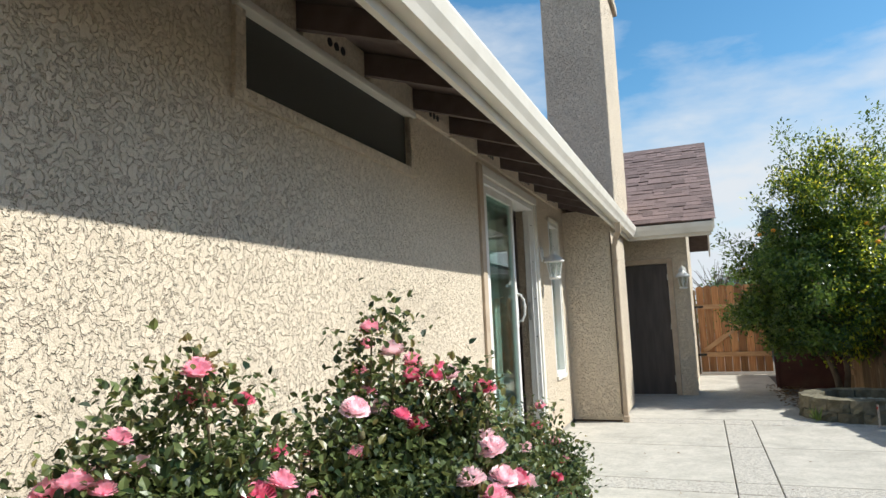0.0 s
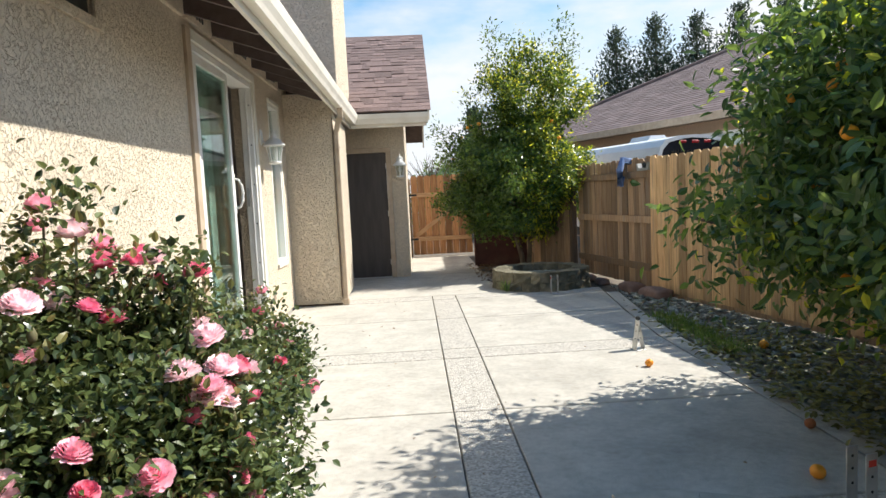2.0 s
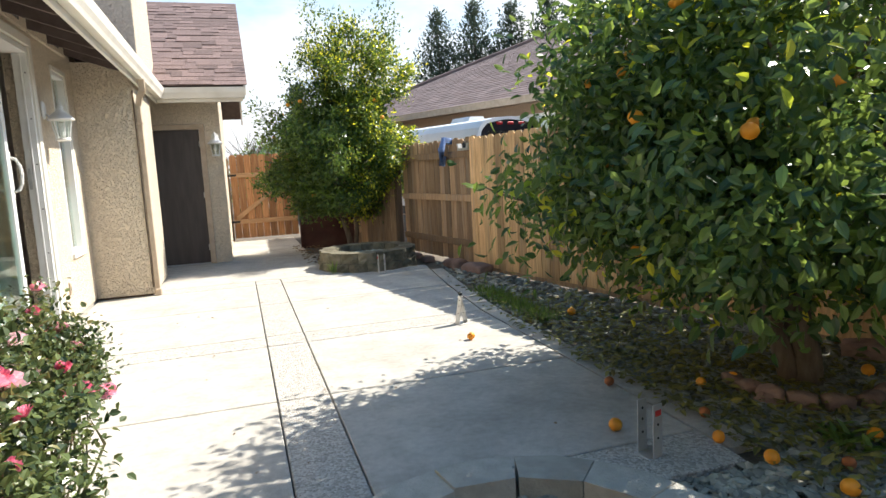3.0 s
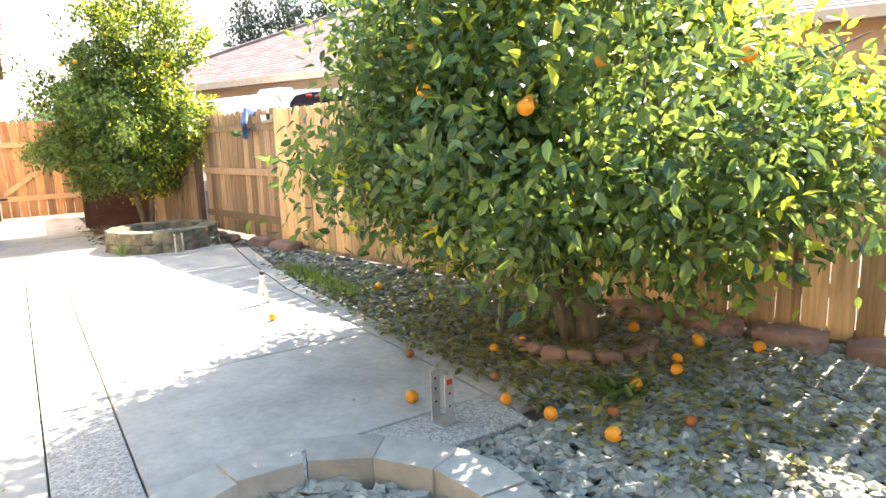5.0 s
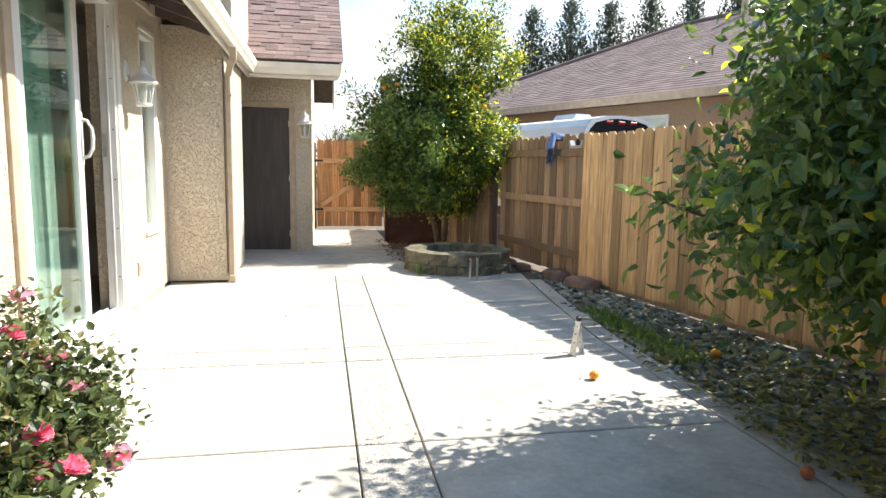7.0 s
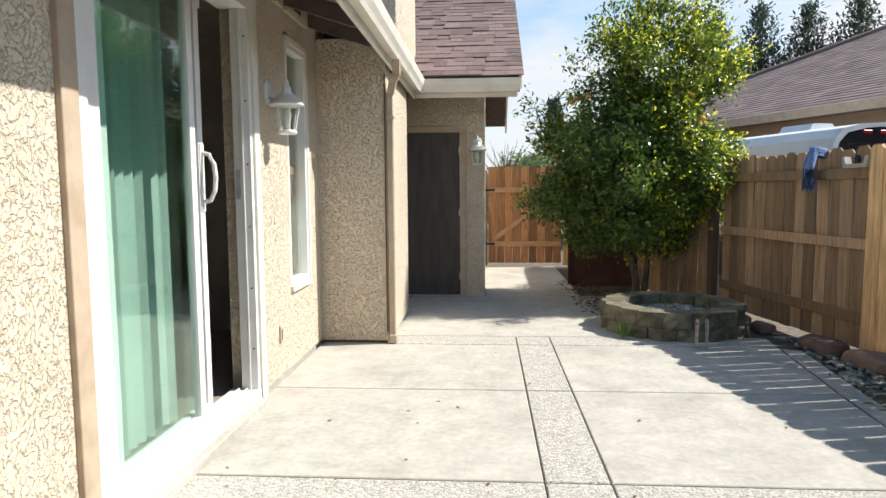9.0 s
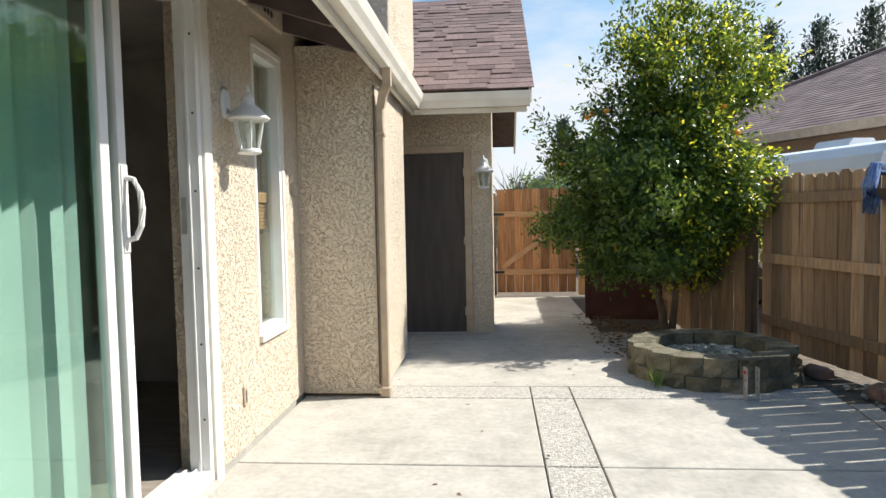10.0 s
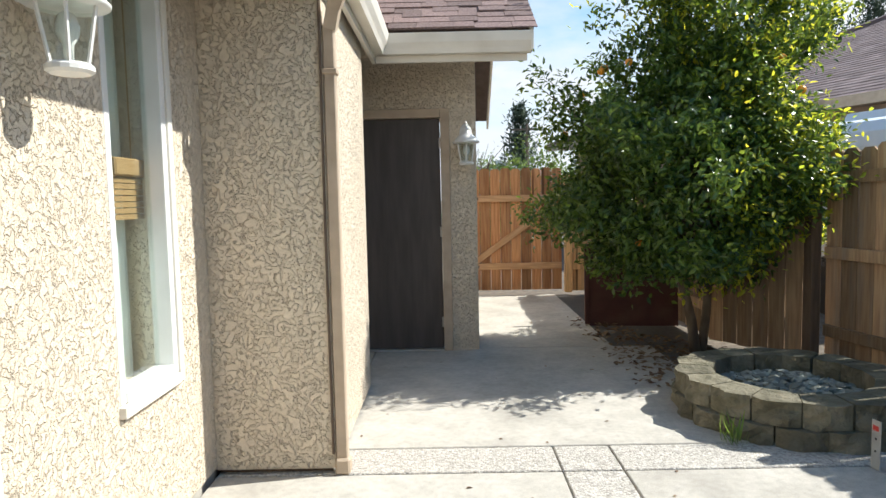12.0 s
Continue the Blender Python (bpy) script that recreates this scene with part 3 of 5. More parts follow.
part("conduit", tube([(0.580, 8.592, 0.1), (0.578, 8.592, 1.2), (0.582, 8.592, 2.3)], 0.007, 6), WOOD_DARK, down, "thin dark cable")

# ---------- chimney ----------
chimney = thing("chimney", "tall grey-beige stuccoed chimney above the roof", "chimney", pose(0, 0, 2.5))
part("flue", box(-0.24, 9.25, 0.0, 0.60, 10.9, 3.62, 0.01), STUCCO, chimney)
part("cap_band", box(-0.30, 9.19, 3.62, 0.66, 10.96, 3.78, 0.015), STUCCO, chimney)
part("cap_lip", box(-0.26, 9.23, 3.78, 0.62, 10.92, 3.86, 0.01), TRIM_CREAM, chimney)

# ---------- windows and doors ----------
hw = tagged(thing("window_1", "long high window with a dark insect screen", "window"), kind="structure")
bm = bmesh.new()
for b in ((-0.01, 2.39, 2.19, 0.022, 4.06, 2.245), (-0.01, 2.40, 2.245, 0.02, 2.46, 2.56), (-0.01, 3.97, 2.245, 0.02, 4.04, 2.56)):
    add_box(bm, *b, 0.003)
part("window_trim", bm, STUCCO, hw)
part("head_trim", box(-0.03, 2.40, 2.562, 0.035, 4.03, 2.60, 0.004), TRIM_CREAM, hw, "cream head moulding")
bm = bmesh.new()
for b in ((-0.10, 2.46, 2.25, -0.06, 3.97, 2.28), (-0.10, 2.46, 2.55, -0.06, 3.97, 2.58), (-0.10, 2.46, 2.28, -0.06, 2.49, 2.55), (-0.10, 3.94, 2.28, -0.06, 3.97, 2.55), (-0.10, 3.15, 2.28, -0.06, 3.18, 2.55)):
    add_box(bm, *b)
part("window_frame", bm, TRIM_WHITE, hw)
part("screen", box(-0.022, 2.462, 2.252, -0.018, 3.968, 2.578), SCREEN, hw)

slider = tagged(thing("door_1", "white sliding patio door, half open, with green glass", "sliding door"), kind="structure")
bm = bmesh.new()
add_box(bm, -0.005, 5.24, 0.0, 0.024, 5.335, 2.55, 0.003)
part("side_trim", bm, TRIM_TAN, slider, "tan weathered side trim")
part("side_trim", box(-0.005, 7.022, 0.0, 0.03, 7.105, 2.47, 0.004), TRIM_CREAM, slider)
part("head_trim", box(-0.005, 5.337, 2.47, 0.03, 7.105, 2.55, 0.004), TRIM_CREAM, slider)
bm = bmesh.new()
for b in ((-0.16, 5.34, 0.06, 0.012, 5.40, 2.46), (-0.095, 6.985, 0.06, 0.012, 7.10, 2.46), (-0.16, 5.40, 2.41, 0.012, 6.985, 2.46), (-0.16, 5.40, 0.04, 0.03, 6.985, 0.09),
          (-0.045, 6.97, 0.09, -0.03, 6.985, 2.41), (-0.06, 5.40, 0.09, -0.05, 6.97, 0.105), (-0.11, 5.40, 0.09, -0.10, 6.97, 0.105)):
    add_box(bm, *b, 0.002)
part("door_frame", bm, TRIM_WHITE, slider)
for k in range(6):
    part("screw", tube([(-0.01, 6.986, 0.35 + k * 0.38), (-0.01, 6.981, 0.35 + k * 0.38)], 0.006, 6), BLACK, slider)
part("strike_plate", box(-0.085, 6.979, 1.28, -0.06, 6.986, 1.46, 0.002), METAL_GALV, slider, "grey metal strike plate")


def sash(name, y0, y1, x, glass, stile=0.06):
    ob = part(name, bmesh.new(), TRIM_WHITE, slider)
    bm = bmesh.new()
    for b in ((x - 0.02, y0, 0.105, x + 0.02, y0 + stile, 2.405), (x - 0.02, y1 - 0.055, 0.105, x + 0.02, y1, 2.405), (x - 0.02, y0 + stile, 0.105, x + 0.02, y1 - 0.055, 0.185),
              (x - 0.02, y0 + stile, 2.345, x + 0.02, y1 - 0.055, 2.405)):
        add_box(bm, *b, 0.003)
    part("sash_frame", bm, TRIM_WHITE, ob)
    pane = part("pane", box(x - 0.004, y0 + 0.05, 0.18, x + 0.004, y1 - 0.05, 2.35), glass, ob)
    pane.visible_shadow = False
    return ob


sash("fixed_sash", 5.402, 6.29, -0.028, GLASS_GREEN, 0.10)
moving = sash("sliding_sash", 5.57, 6.49, -0.082, GLASS_CLEAR)
part("handle", tube([(-0.06, 6.465, 1.27), (-0.02, 6.465, 1.28), (0.005, 6.465, 1.33), (0.012, 6.465, 1.40), (0.005, 6.465, 1.47), (-0.02, 6.465, 1.52), (-0.06, 6.465, 1.53)], [0.012, 0.012, 0.013, 0.014, 0.013, 0.012, 0.012], 8), TRIM_WHITE, moving, "white curved pull handle")
part("handle", tube([(-0.10, 6.465, 1.27), (-0.14, 6.465, 1.29), (-0.16, 6.465, 1.40), (-0.14, 6.465, 1.51), (-0.10, 6.465, 1.53)], 0.011, 8), TRIM_WHITE, moving)
part("handle_plate", box(-0.062, 6.442, 1.22, -0.056, 6.486, 1.58, 0.002), TRIM_WHITE, moving)
tagged(part("sill", box(-0.02, 5.30, -0.01, 0.07, 7.0, 0.038, 0.006), CONCRETE), kind="structure")

blinds = thing("vertical_blinds", "pale vertical blinds drawn behind the green glass", "blinds", pose(-0.24, 5.36, 0))
part("head_rail", box(-0.02, 0.0, 2.38, 0.025, 1.5, 2.43, 0.003), BLIND, blinds)
vane = mesh_of(box(-0.042, -0.001, 0.12, 0.042, 0.001, 2.36), "vane", BLIND)
for k in range(13):
    part("vane", vane, BLIND, blinds, at=pose(0, 0.05 + k * 0.078, 0, 0, 0, 46 + 12 * math.sin(k * 1.9)))

win = tagged(thing("window_2", "tall narrow window with a white vinyl frame", "window"), kind="structure")
bm = bmesh.new()
for b in ((-0.07, 7.74, 0.63, 0.004, 7.775, 2.39), (-0.07, 8.16, 0.63, 0.012, 8.20, 2.39), (-0.07, 7.775, 2.35, 0.012, 8.16, 2.39), (-0.07, 7.775, 0.63, 0.012, 8.16, 0.67)):
    add_box(bm, *b, 0.003)
part("window_frame", bm, TRIM_WHITE, win)
bm = bmesh.new()
for b in ((-0.01, 8.20, 0.585, 0.022, 8.24, 2.435), (-0.01, 7.73, 2.392, 0.022, 8.20, 2.435), (-0.01, 7.73, 0.585, 0.026, 8.20, 0.628)):
    add_box(bm, *b, 0.003)
part("window_trim", bm, TRIM_CREAM, win)
pane = part("pane", box(-0.052, 7.77, 0.665, -0.046, 8.165, 2.355), GLASS_CLEAR, win)
pane.visible_shadow = False
shade = thing("woven_shade", "brown woven blind behind the tall window", "blind", pose(-0.11, 8.14, 1.28))
bm = bmesh.new()
for k in range(8):
    add_box(bm, -0.012, -0.17, k * 0.024, 0.012, 0.13, k * 0.024 + 0.02)
part("slats", bm, WICKER, shade)
part("valance", box(-0.02, -0.18, 0.17, 0.03, 0.14, 0.24, 0.006), WICKER, shade)
part("cord", tube([(0, 0, 0.2), (0, 0, 1.06)], 0.003, 5), WICKER, shade)
drape = thing("curtain", "pale sheer curtain behind the tall window", "curtain", pose(-0.175, 7.70, 0.4))
bm = bmesh.new()
ps = [(0.012 * math.sin(k * 1.3), k * 0.022) for k in range(28)]
for (xa, ya), (xb, yb) in zip(ps, ps[1:]):
    add_prism(bm, [(xa, ya), (xb, yb), (xb + 0.003, yb), (xa + 0.003, ya)], "z", 0.0, 2.02)
part("cloth", bm, BLIND, drape)
part("rod", tube([(0, -0.05, 2.03), (0, 0.65, 2.03)], 0.01, 8), TRIM_WHITE, drape)

door = tagged(thing("door_2", "flat dark brown door under the eaves", "door"), kind="structure")
part("leaf", box(0.295, 11.17, 0.012, 1.105, 11.215, 2.035, 0.003), DOOR_BROWN, door)
bm = bmesh.new()
for b in ((0.21, 11.115, 0.0, 0.29, 11.142, 2.115), (1.11, 11.115, 0.0, 1.19, 11.142, 2.115), (0.29, 11.115, 2.04, 1.11, 11.142, 2.115)):
    add_box(bm, *b, 0.003)
part("door_trim", bm, TRIM_TAN, door)
for z in (0.25, 1.05, 1.82):
    part("hinge", tube([(1.102, 11.163, z - 0.045), (1.102, 11.163, z + 0.045)], 0.008, 6), METAL_GALV, door)
part("threshold", box(0.29, 11.12, 0.0, 1.11, 11.24, 0.012), METAL_GALV, door)

# ---------- wall lanterns ----------
def lantern(label, at):
    """Six-sided wall lantern; its back plate lies in the plane x = 0 and it reaches out along x."""
    t = thing("wall_lantern", label, "wall lamp", at, "white wall lanterns")
    bm = lathe([(0.055, 0), (0.055, 0.008), (0.045, 0.018), (0.02, 0.022)], 14)
    bmesh.ops.transform(bm, matrix=Matrix.Diagonal((1.5, 1, 1, 1)), verts=bm.verts)
    bmesh.ops.transform(bm, matrix=pose(0, 0, 0.10, 0, 90, 0), verts=bm.verts)
    part("back_plate", bm, TRIM_WHITE, t, smooth=True)
    part("arm", tube([(0.01, 0, 0.07), (0.05, 0, 0.04), (0.10, 0, 0.05), (0.135, 0, 0.09), (0.145, 0, 0.13), (0.14, 0, 0.155)], [0.012, 0.012, 0.011, 0.011, 0.012, 0.012], 8), TRIM_WHITE, t, smooth=True)
    c = Matrix.Translation((0.135, 0, 0))
    bm = add_lathe(bmesh.new(), [(0.108, 0.004), (0.114, 0.013), (0.106, 0.022), (0.086, 0.045), (0.058, 0.072), (0.036, 0.086), (0.038, 0.094), (0.03, 0.102), (0.026, 0.118), (0.034, 0.124), (0.018, 0.134), (0.01, 0.15), (0.016, 0.162), (0.010, 0.174), (0.004, 0.190)], 18, c)
    part("roof", bm, TRIM_WHITE, t, smooth=True)
    for k in range(6):
        a = k * math.tau / 6
        part("cage_bar", tube([(0.135 + 0.084 * math.cos(a), 0.084 * math.sin(a), 0.012), (0.135 + 0.052 * math.cos(a), 0.052 * math.sin(a), -0.155)], 0.0055, 5), TRIM_WHITE, t)
    g = part("glass", add_lathe(bmesh.new(), [(0.048, -0.15), (0.079, 0.01)], 6, c), GLASS_CLEAR, t)
    g.visible_shadow = False
    part("base_ring", add_lathe(bmesh.new(), [(0.052, -0.178), (0.063, -0.17), (0.063, -0.158), (0.055, -0.150)], 18, c), TRIM_WHITE, t)
    part("bulb", add_lathe(bmesh.new(), [(0.012, -0.148), (0.014, -0.10), (0.028, -0.075), (0.031, -0.05), (0.022, -0.02), (0.008, -0.008)], 12, c), BULB, t, smooth=True)
    return t


lantern("white wall lantern beside the sliding door", pose(0.0, 7.33, 1.875))
lantern("white wall lantern beside the dark brown door", pose(1.33, 11.14, 1.80, 0, 0, -90))
outlet = thing("wall_outlet", "small brown hose outlet low on the stucco", "outlet", pose(0, 7.46, 0.33))
part("cover", box(-0.002, -0.02, -0.06, 0.016, 0.02, 0.06, 0.006), TRIM_TAN, outlet)
part("slot", box(0.012, -0.006, -0.035, 0.018, 0.006, 0.035), BLACK, outlet)


# ---------- fences ----------
def board_mesh(w, h, name="board", mt=None, dog=0.03, th=0.016):
    bm = prism([(-w / 2, 0), (w / 2, 0), (w / 2, h - dog), (w / 2 - dog, h), (-w / 2 + dog, h), (-w / 2, h - dog)], "y", -th / 2, th / 2)
    return mesh_of(bm, name, mt or WOOD)


BOARDS = [board_mesh(0.136, 1.63 + d) for d in (0.0, 0.012, -0.010)]
BOARDS_GREY = [board_mesh(0.136, 1.63 + d, mt=WOOD_GREY) for d in (0.0, 0.012, -0.010)]
rnd = random.Random(7)


def fence_run(t, a, b, meshes, offset=0.0, pitch=0.141, z=0.02):
    """Boards side by side from a to b (pairs), set back by offset to the right of the way."""
    a, b = Vector((*a, 0)), Vector((*b, 0))
    d = (b - a).normalized()
    n = Vector((d.y, -d.x, 0))
    turn = math.degrees(math.atan2(d.y, d.x))
    k = 0
    while (k + 0.5) * pitch < (b - a).length:
        p = a + d * (k + 0.5) * pitch + n * (offset + rnd.uniform(-0.003, 0.003))
        part("board", rnd.choice(meshes), WOOD, t, at=pose(p.x, p.y, z + rnd.uniform(-0.006, 0.006), rnd.uniform(-0.3, 0.3), rnd.uniform(-0.25, 0.25), turn + rnd.uniform(-0.8, 0.8)))
        k += 1


def rail(t, a, b, z, offset, mt, th=0.038, h=0.088):
    a, b = Vector((*a, 0)), Vector((*b, 0))
    d = b - a
    m = pose(a.x, a.y, 0, 0, 0, math.degrees(math.atan2(d.y, d.x)))
    part("rail", box(0, -offset - th / 2, z - h / 2, d.length, -offset + th / 2, z + h / 2, 0.003), mt, t, at=m)


def fx(y):
    return 4.0 + 0.2 * (10.5 - y)


near_fence = thing("fence", "new cedar board fence with dog-eared tops behind the fruit tree", "fence", pose(0, 0, 0))
fence_run(near_fence, (fx(-1.7), -1.7), (fx(8.33), 8.33), BOARDS, pitch=0.143)
for z in (0.30, 0.88, 1.46):
    rail(near_fence, (fx(-1.7), -1.7), (fx(8.31), 8.31), z, 0.030, WOOD)
part("kickboard", box(0, -0.012, 0, 10.2, 0.012, 0.12, 0.003), WOOD_GREY, near_fence, at=pose(fx(-1.7) + 0.02, -1.7, -0.03, 0, 0, 101.3))

mid_fence = thing("fence", "weathered cedar fence with its rails and dark post facing the patio", "fence", pose(0, 0, 0))
fence_run(mid_fence, (fx(8.33), 8.33), (fx(10.46), 10.46), BOARDS_GREY, 0.075, pitch=0.145)
for z in (0.27, 0.87, 1.44):
    rail(mid_fence, (fx(8.35), 8.35), (fx(10.44), 10.44), z, 0.045, WOOD_GREY)
part("post", box(-0.045, -0.045, 0, 0.045, 0.045, 1.56, 0.006), WOOD_DARK, mid_fence, at=pose(fx(10.5) - 0.02, 10.5, 0, 0, 0, 11))
part("post_cap", box(-0.055, -0.055, 1.56, 0.055, 0.055, 1.60, 0.01), BLACK, mid_fence, at=pose(fx(10.5) - 0.02, 10.5, 0, 0, 0, 11))

back_fence = thing("fence", "dark weathered board fence behind the round planter", "fence", pose(0, 0, 0))
fence_run(back_fence, (3.96, 10.58), (3.55, 11.28), BOARDS_GREY, pitch=0.143)
fence_run(back_fence, (3.55, 11.28), (3.62, 14.48), BOARDS_GREY, pitch=0.143)
for z in (0.3, 1.4):
    rail(back_fence, (3.96, 10.58), (3.56, 11.26), z, 0.03, WOOD_GREY)
    rail(back_fence, (3.56, 11.3), (3.62, 14.48), z, -0.03, WOOD_GREY)
panel = thing("wood_panel", "low maroon painted plywood panel leaning on the fence", "panel", pose(2.58, 12.2, -0.02, -5, 0, -6))
part("sheet", box(0, -0.009, 0, 0.95, 0.009, 0.86, 0.003), MAROON, panel)
part("edge_batten", box(0, -0.03, 0, 0.05, -0.009, 0.86, 0.003), MAROON, panel)

gate = thing("gate", "new cedar garden gate with a diagonal brace", "gate", pose(1.47, 14.5, 0.02))
gate_boards = [board_mesh(0.136, 1.70 + d, mt=GATE_WOOD) for d in (0, 0.01)]
for k in range(9):
    part("board", gate_boards[k % 2], WOOD, gate, at=pose(0.072 + k * 0.143, 0.03, 0.02))
for z in (0.36, 1.31):
    part("rail", box(0.0, -0.02, z - 0.045, 1.28, 0.018, z + 0.045, 0.003), WOOD_RAIL, gate)
brace = box(-0.69, -0.019, -0.042, 0.69, 0.017, 0.042, 0.003)
part("brace", brace, WOOD_RAIL, gate, at=pose(0.64, 0, 0.835, 0, -35.5, 0))
for z in (0.36, 1.31):
    part("hinge", box(-0.06, -0.028, z - 0.02, 0.12, -0.0205, z + 0.02, 0.002), BLACK, gate, "black strap hinge")
part("post", box(-0.10, -0.02, -0.02, -0.012, 0.07, 1.66, 0.004), WOOD_GREY, gate)
side_fence = thing("fence", "cedar board fence beside the garden gate", "fence", pose(0, 0, 0))
fence_run(side_fence, (2.90, 14.52), (3.62, 14.52), BOARDS)
for z in (0.36, 1.31):
    rail(side_fence, (2.80, 14.52), (3.58, 14.52), z, 0.03, WOOD)
part("post", box(2.79, 14.46, 0, 2.89, 14.56, 1.66, 0.004), WOOD, side_fence)

# unseen wall, added to cut the skylight under the west eaves
tagged(part("wall_unseen_south", box(0.002, -1.95, -0.05, 6.4, -1.75, 2.7), STUCCO), kind="structure")

# rope and clip on the fence
rope = thing("rope_bundle", "blue and white rope bundle hung on the fence rail", "rope", pose(fx(8.98) + 0.02, 8.98, 1.44, 0, 0, 11))
bm = bmesh.new()
for k in range(60):
    a, s = rnd.uniform(-0.05, 0.05), rnd.uniform(0.7, 1.0)
    add_tube(bm, [(0.06, a * 0.7, 0.21 * s), (-0.045 + rnd.uniform(-0.02, 0.01), a * 0.8, 0.235 * s), (-0.085 + rnd.uniform(-0.02, 0.01), a, 0.08), (-0.08 + rnd.uniform(-0.02, 0.015), a * 1.1 + rnd.uniform(-0.02, 0.02), -0.05 - 0.10 * rnd.random()), (-0.06, a, -0.02)], 0.012, 5)
part("strand", bm, BLUE_ROPE, rope, smooth=True)
clip = thing("hose_bracket", "grey metal bracket sitting on the fence rail", "bracket", pose(fx(8.52) + 0.0, 8.52, 1.485, 0, 0, 101))
part("cradle", prism([(-0.12, 0), (0.12, 0), (0.14, 0.09), (0.11, 0.09), (0.09, 0.03), (-0.09, 0.03), (-0.11, 0.09), (-0.14, 0.09)], "y", -0.03, 0.03), METAL_GALV, clip)
part("valve", lathe([(0.02, 0.03), (0.025, 0.07), (0.015, 0.10)], 10), BLACK, clip)


# ---------- leaves ----------
def leaf_mesh(name, pos, way, nrm, length, ratio, material, cup=0.18, droop=0.12, plain=False):
    """One mesh of many leaves: each a folded, arched blade, oval unless plain."""
    way = way / np.linalg.norm(way, axis=1, keepdims=True)
    side = np.cross(way, nrm)
    side /= np.linalg.norm(side, axis=1, keepdims=True) + 1e-9
    up = np.cross(side, way)
    L = length[:, None]
    W = L * ratio / 2
    lift = up * L * cup * ratio

    def rib(s):
        return pos + way * L * s - up * L * droop * s * s
    if plain:
        mid = rib(0.48)
        rows = [pos, mid, rib(1.0), mid + side * W + lift, mid - side * W + lift]
        tris = [(0, 1, 3), (1, 2, 3), (0, 4, 1), (1, 4, 2)]
    else:
        a, b = rib(0.30), rib(0.66)
        rows = [pos, a, b, rib(1.0), a + side * W * 0.94 + lift, b + side * W * 0.80 + lift, a - side * W * 0.94 + lift, b - side * W * 0.80 + lift]
        tris = [(0, 1, 4), (1, 2, 5), (1, 5, 4), (2, 3, 5), (0, 6, 1), (1, 6, 7), (1, 7, 2), (2, 7, 3)]
    k = len(rows)
    v = np.stack(rows, 1).reshape(-1, 3)
    o = (np.arange(len(pos)) * k)[:, None]
    f = np.concatenate([o + np.array([t]) for t in tris], 0)
    me = bpy.data.meshes.new(name)
    me.from_pydata(v.tolist(), [], f.tolist())
    me.materials.append(material)
    me.update()
    return me


def unit(a):
    return a / (np.linalg.norm(a, axis=1, keepdims=True) + 1e-9)


def clump_leaves(rng, centres, heart, per, spread, lo, hi, hang=0.4, out=0.7, face=0.5):
    n = len(centres) * per
    c = np.repeat(centres, per, 0)
    off = rng.normal(0, 1, (n, 3)) * spread
    pos = c + off
    outward = unit(pos - heart)
    way = outward * out + unit(rng.normal(0, 1, (n, 3))) * 0.8 + np.array([0, 0, -hang])
    nrm = outward * face + np.array([0, 0, 1.3 - face]) + rng.normal(0, 0.45, (n, 3))
    return pos, way, nrm, rng.uniform(lo, hi, n)


def crown_centres(rng, n, centre, radii, rough=0.25, inner=0.55, flat=None):
    d = unit(rng.normal(0, 1, (n, 3)))
    lump = np.array([1 + rough * noise.noise(Vector(v) * 2.3 + Vector((centre[0], 0, 0))) * 1.6 for v in d.tolist()])
    r = rng.uniform(inner, 1.0, n) ** 0.6 * lump
    p = np.array(centre) + d * r[:, None] * np.array(radii)
    if flat is not None:
        p = p[p[:, 2] > flat]
    return p


def limbs(rng, base, heart, tips, r0, material, parent, name="limb"):
    bm = bmesh.new()
    for t in tips:
        a = Vector(base) + Vector(rng.normal(0, 0.02, 3))
        b = Vector(t)
        m = a.lerp(Vector(heart), 0.6) + Vector(rng.normal(0, 0.12, 3))
        q = m.lerp(b, 0.55) + Vector(rng.normal(0, 0.08, 3))
        add_tube(bm, [a, a.lerp(m, 0.5) + Vector(rng.normal(0, 0.03, 3)), m, q, b], [r0, r0 * 0.8, r0 * 0.55, r0 * 0.3, r0 * 0.1], 5)
    return part(name, bm, material, parent, smooth=True)


def fruit_mesh(r, material, name="fruit"):
    bm = bmesh.new()
    bmesh.ops.create_uvsphere(bm, u_segments=14, v_segments=10, radius=r)
    for v in bm.verts:
        if v.co.z > r * 0.85:
            v.co.z -= r * 0.10
        v.co.z *= 0.94
    bmesh.ops.create_cone(bm, segments=6, radius1=r * 0.12, radius2=r * 0.05, depth=r * 0.18, matrix=Matrix.Translation((0, 0, r * 0.84)), cap_ends=True)
    return mesh_of(bm, name, material, True)


ORANGES = [fruit_mesh(r, PEEL) for r in (0.030, 0.033, 0.036)]
ROTTEN = fruit_mesh(0.028, PEEL_ROT)

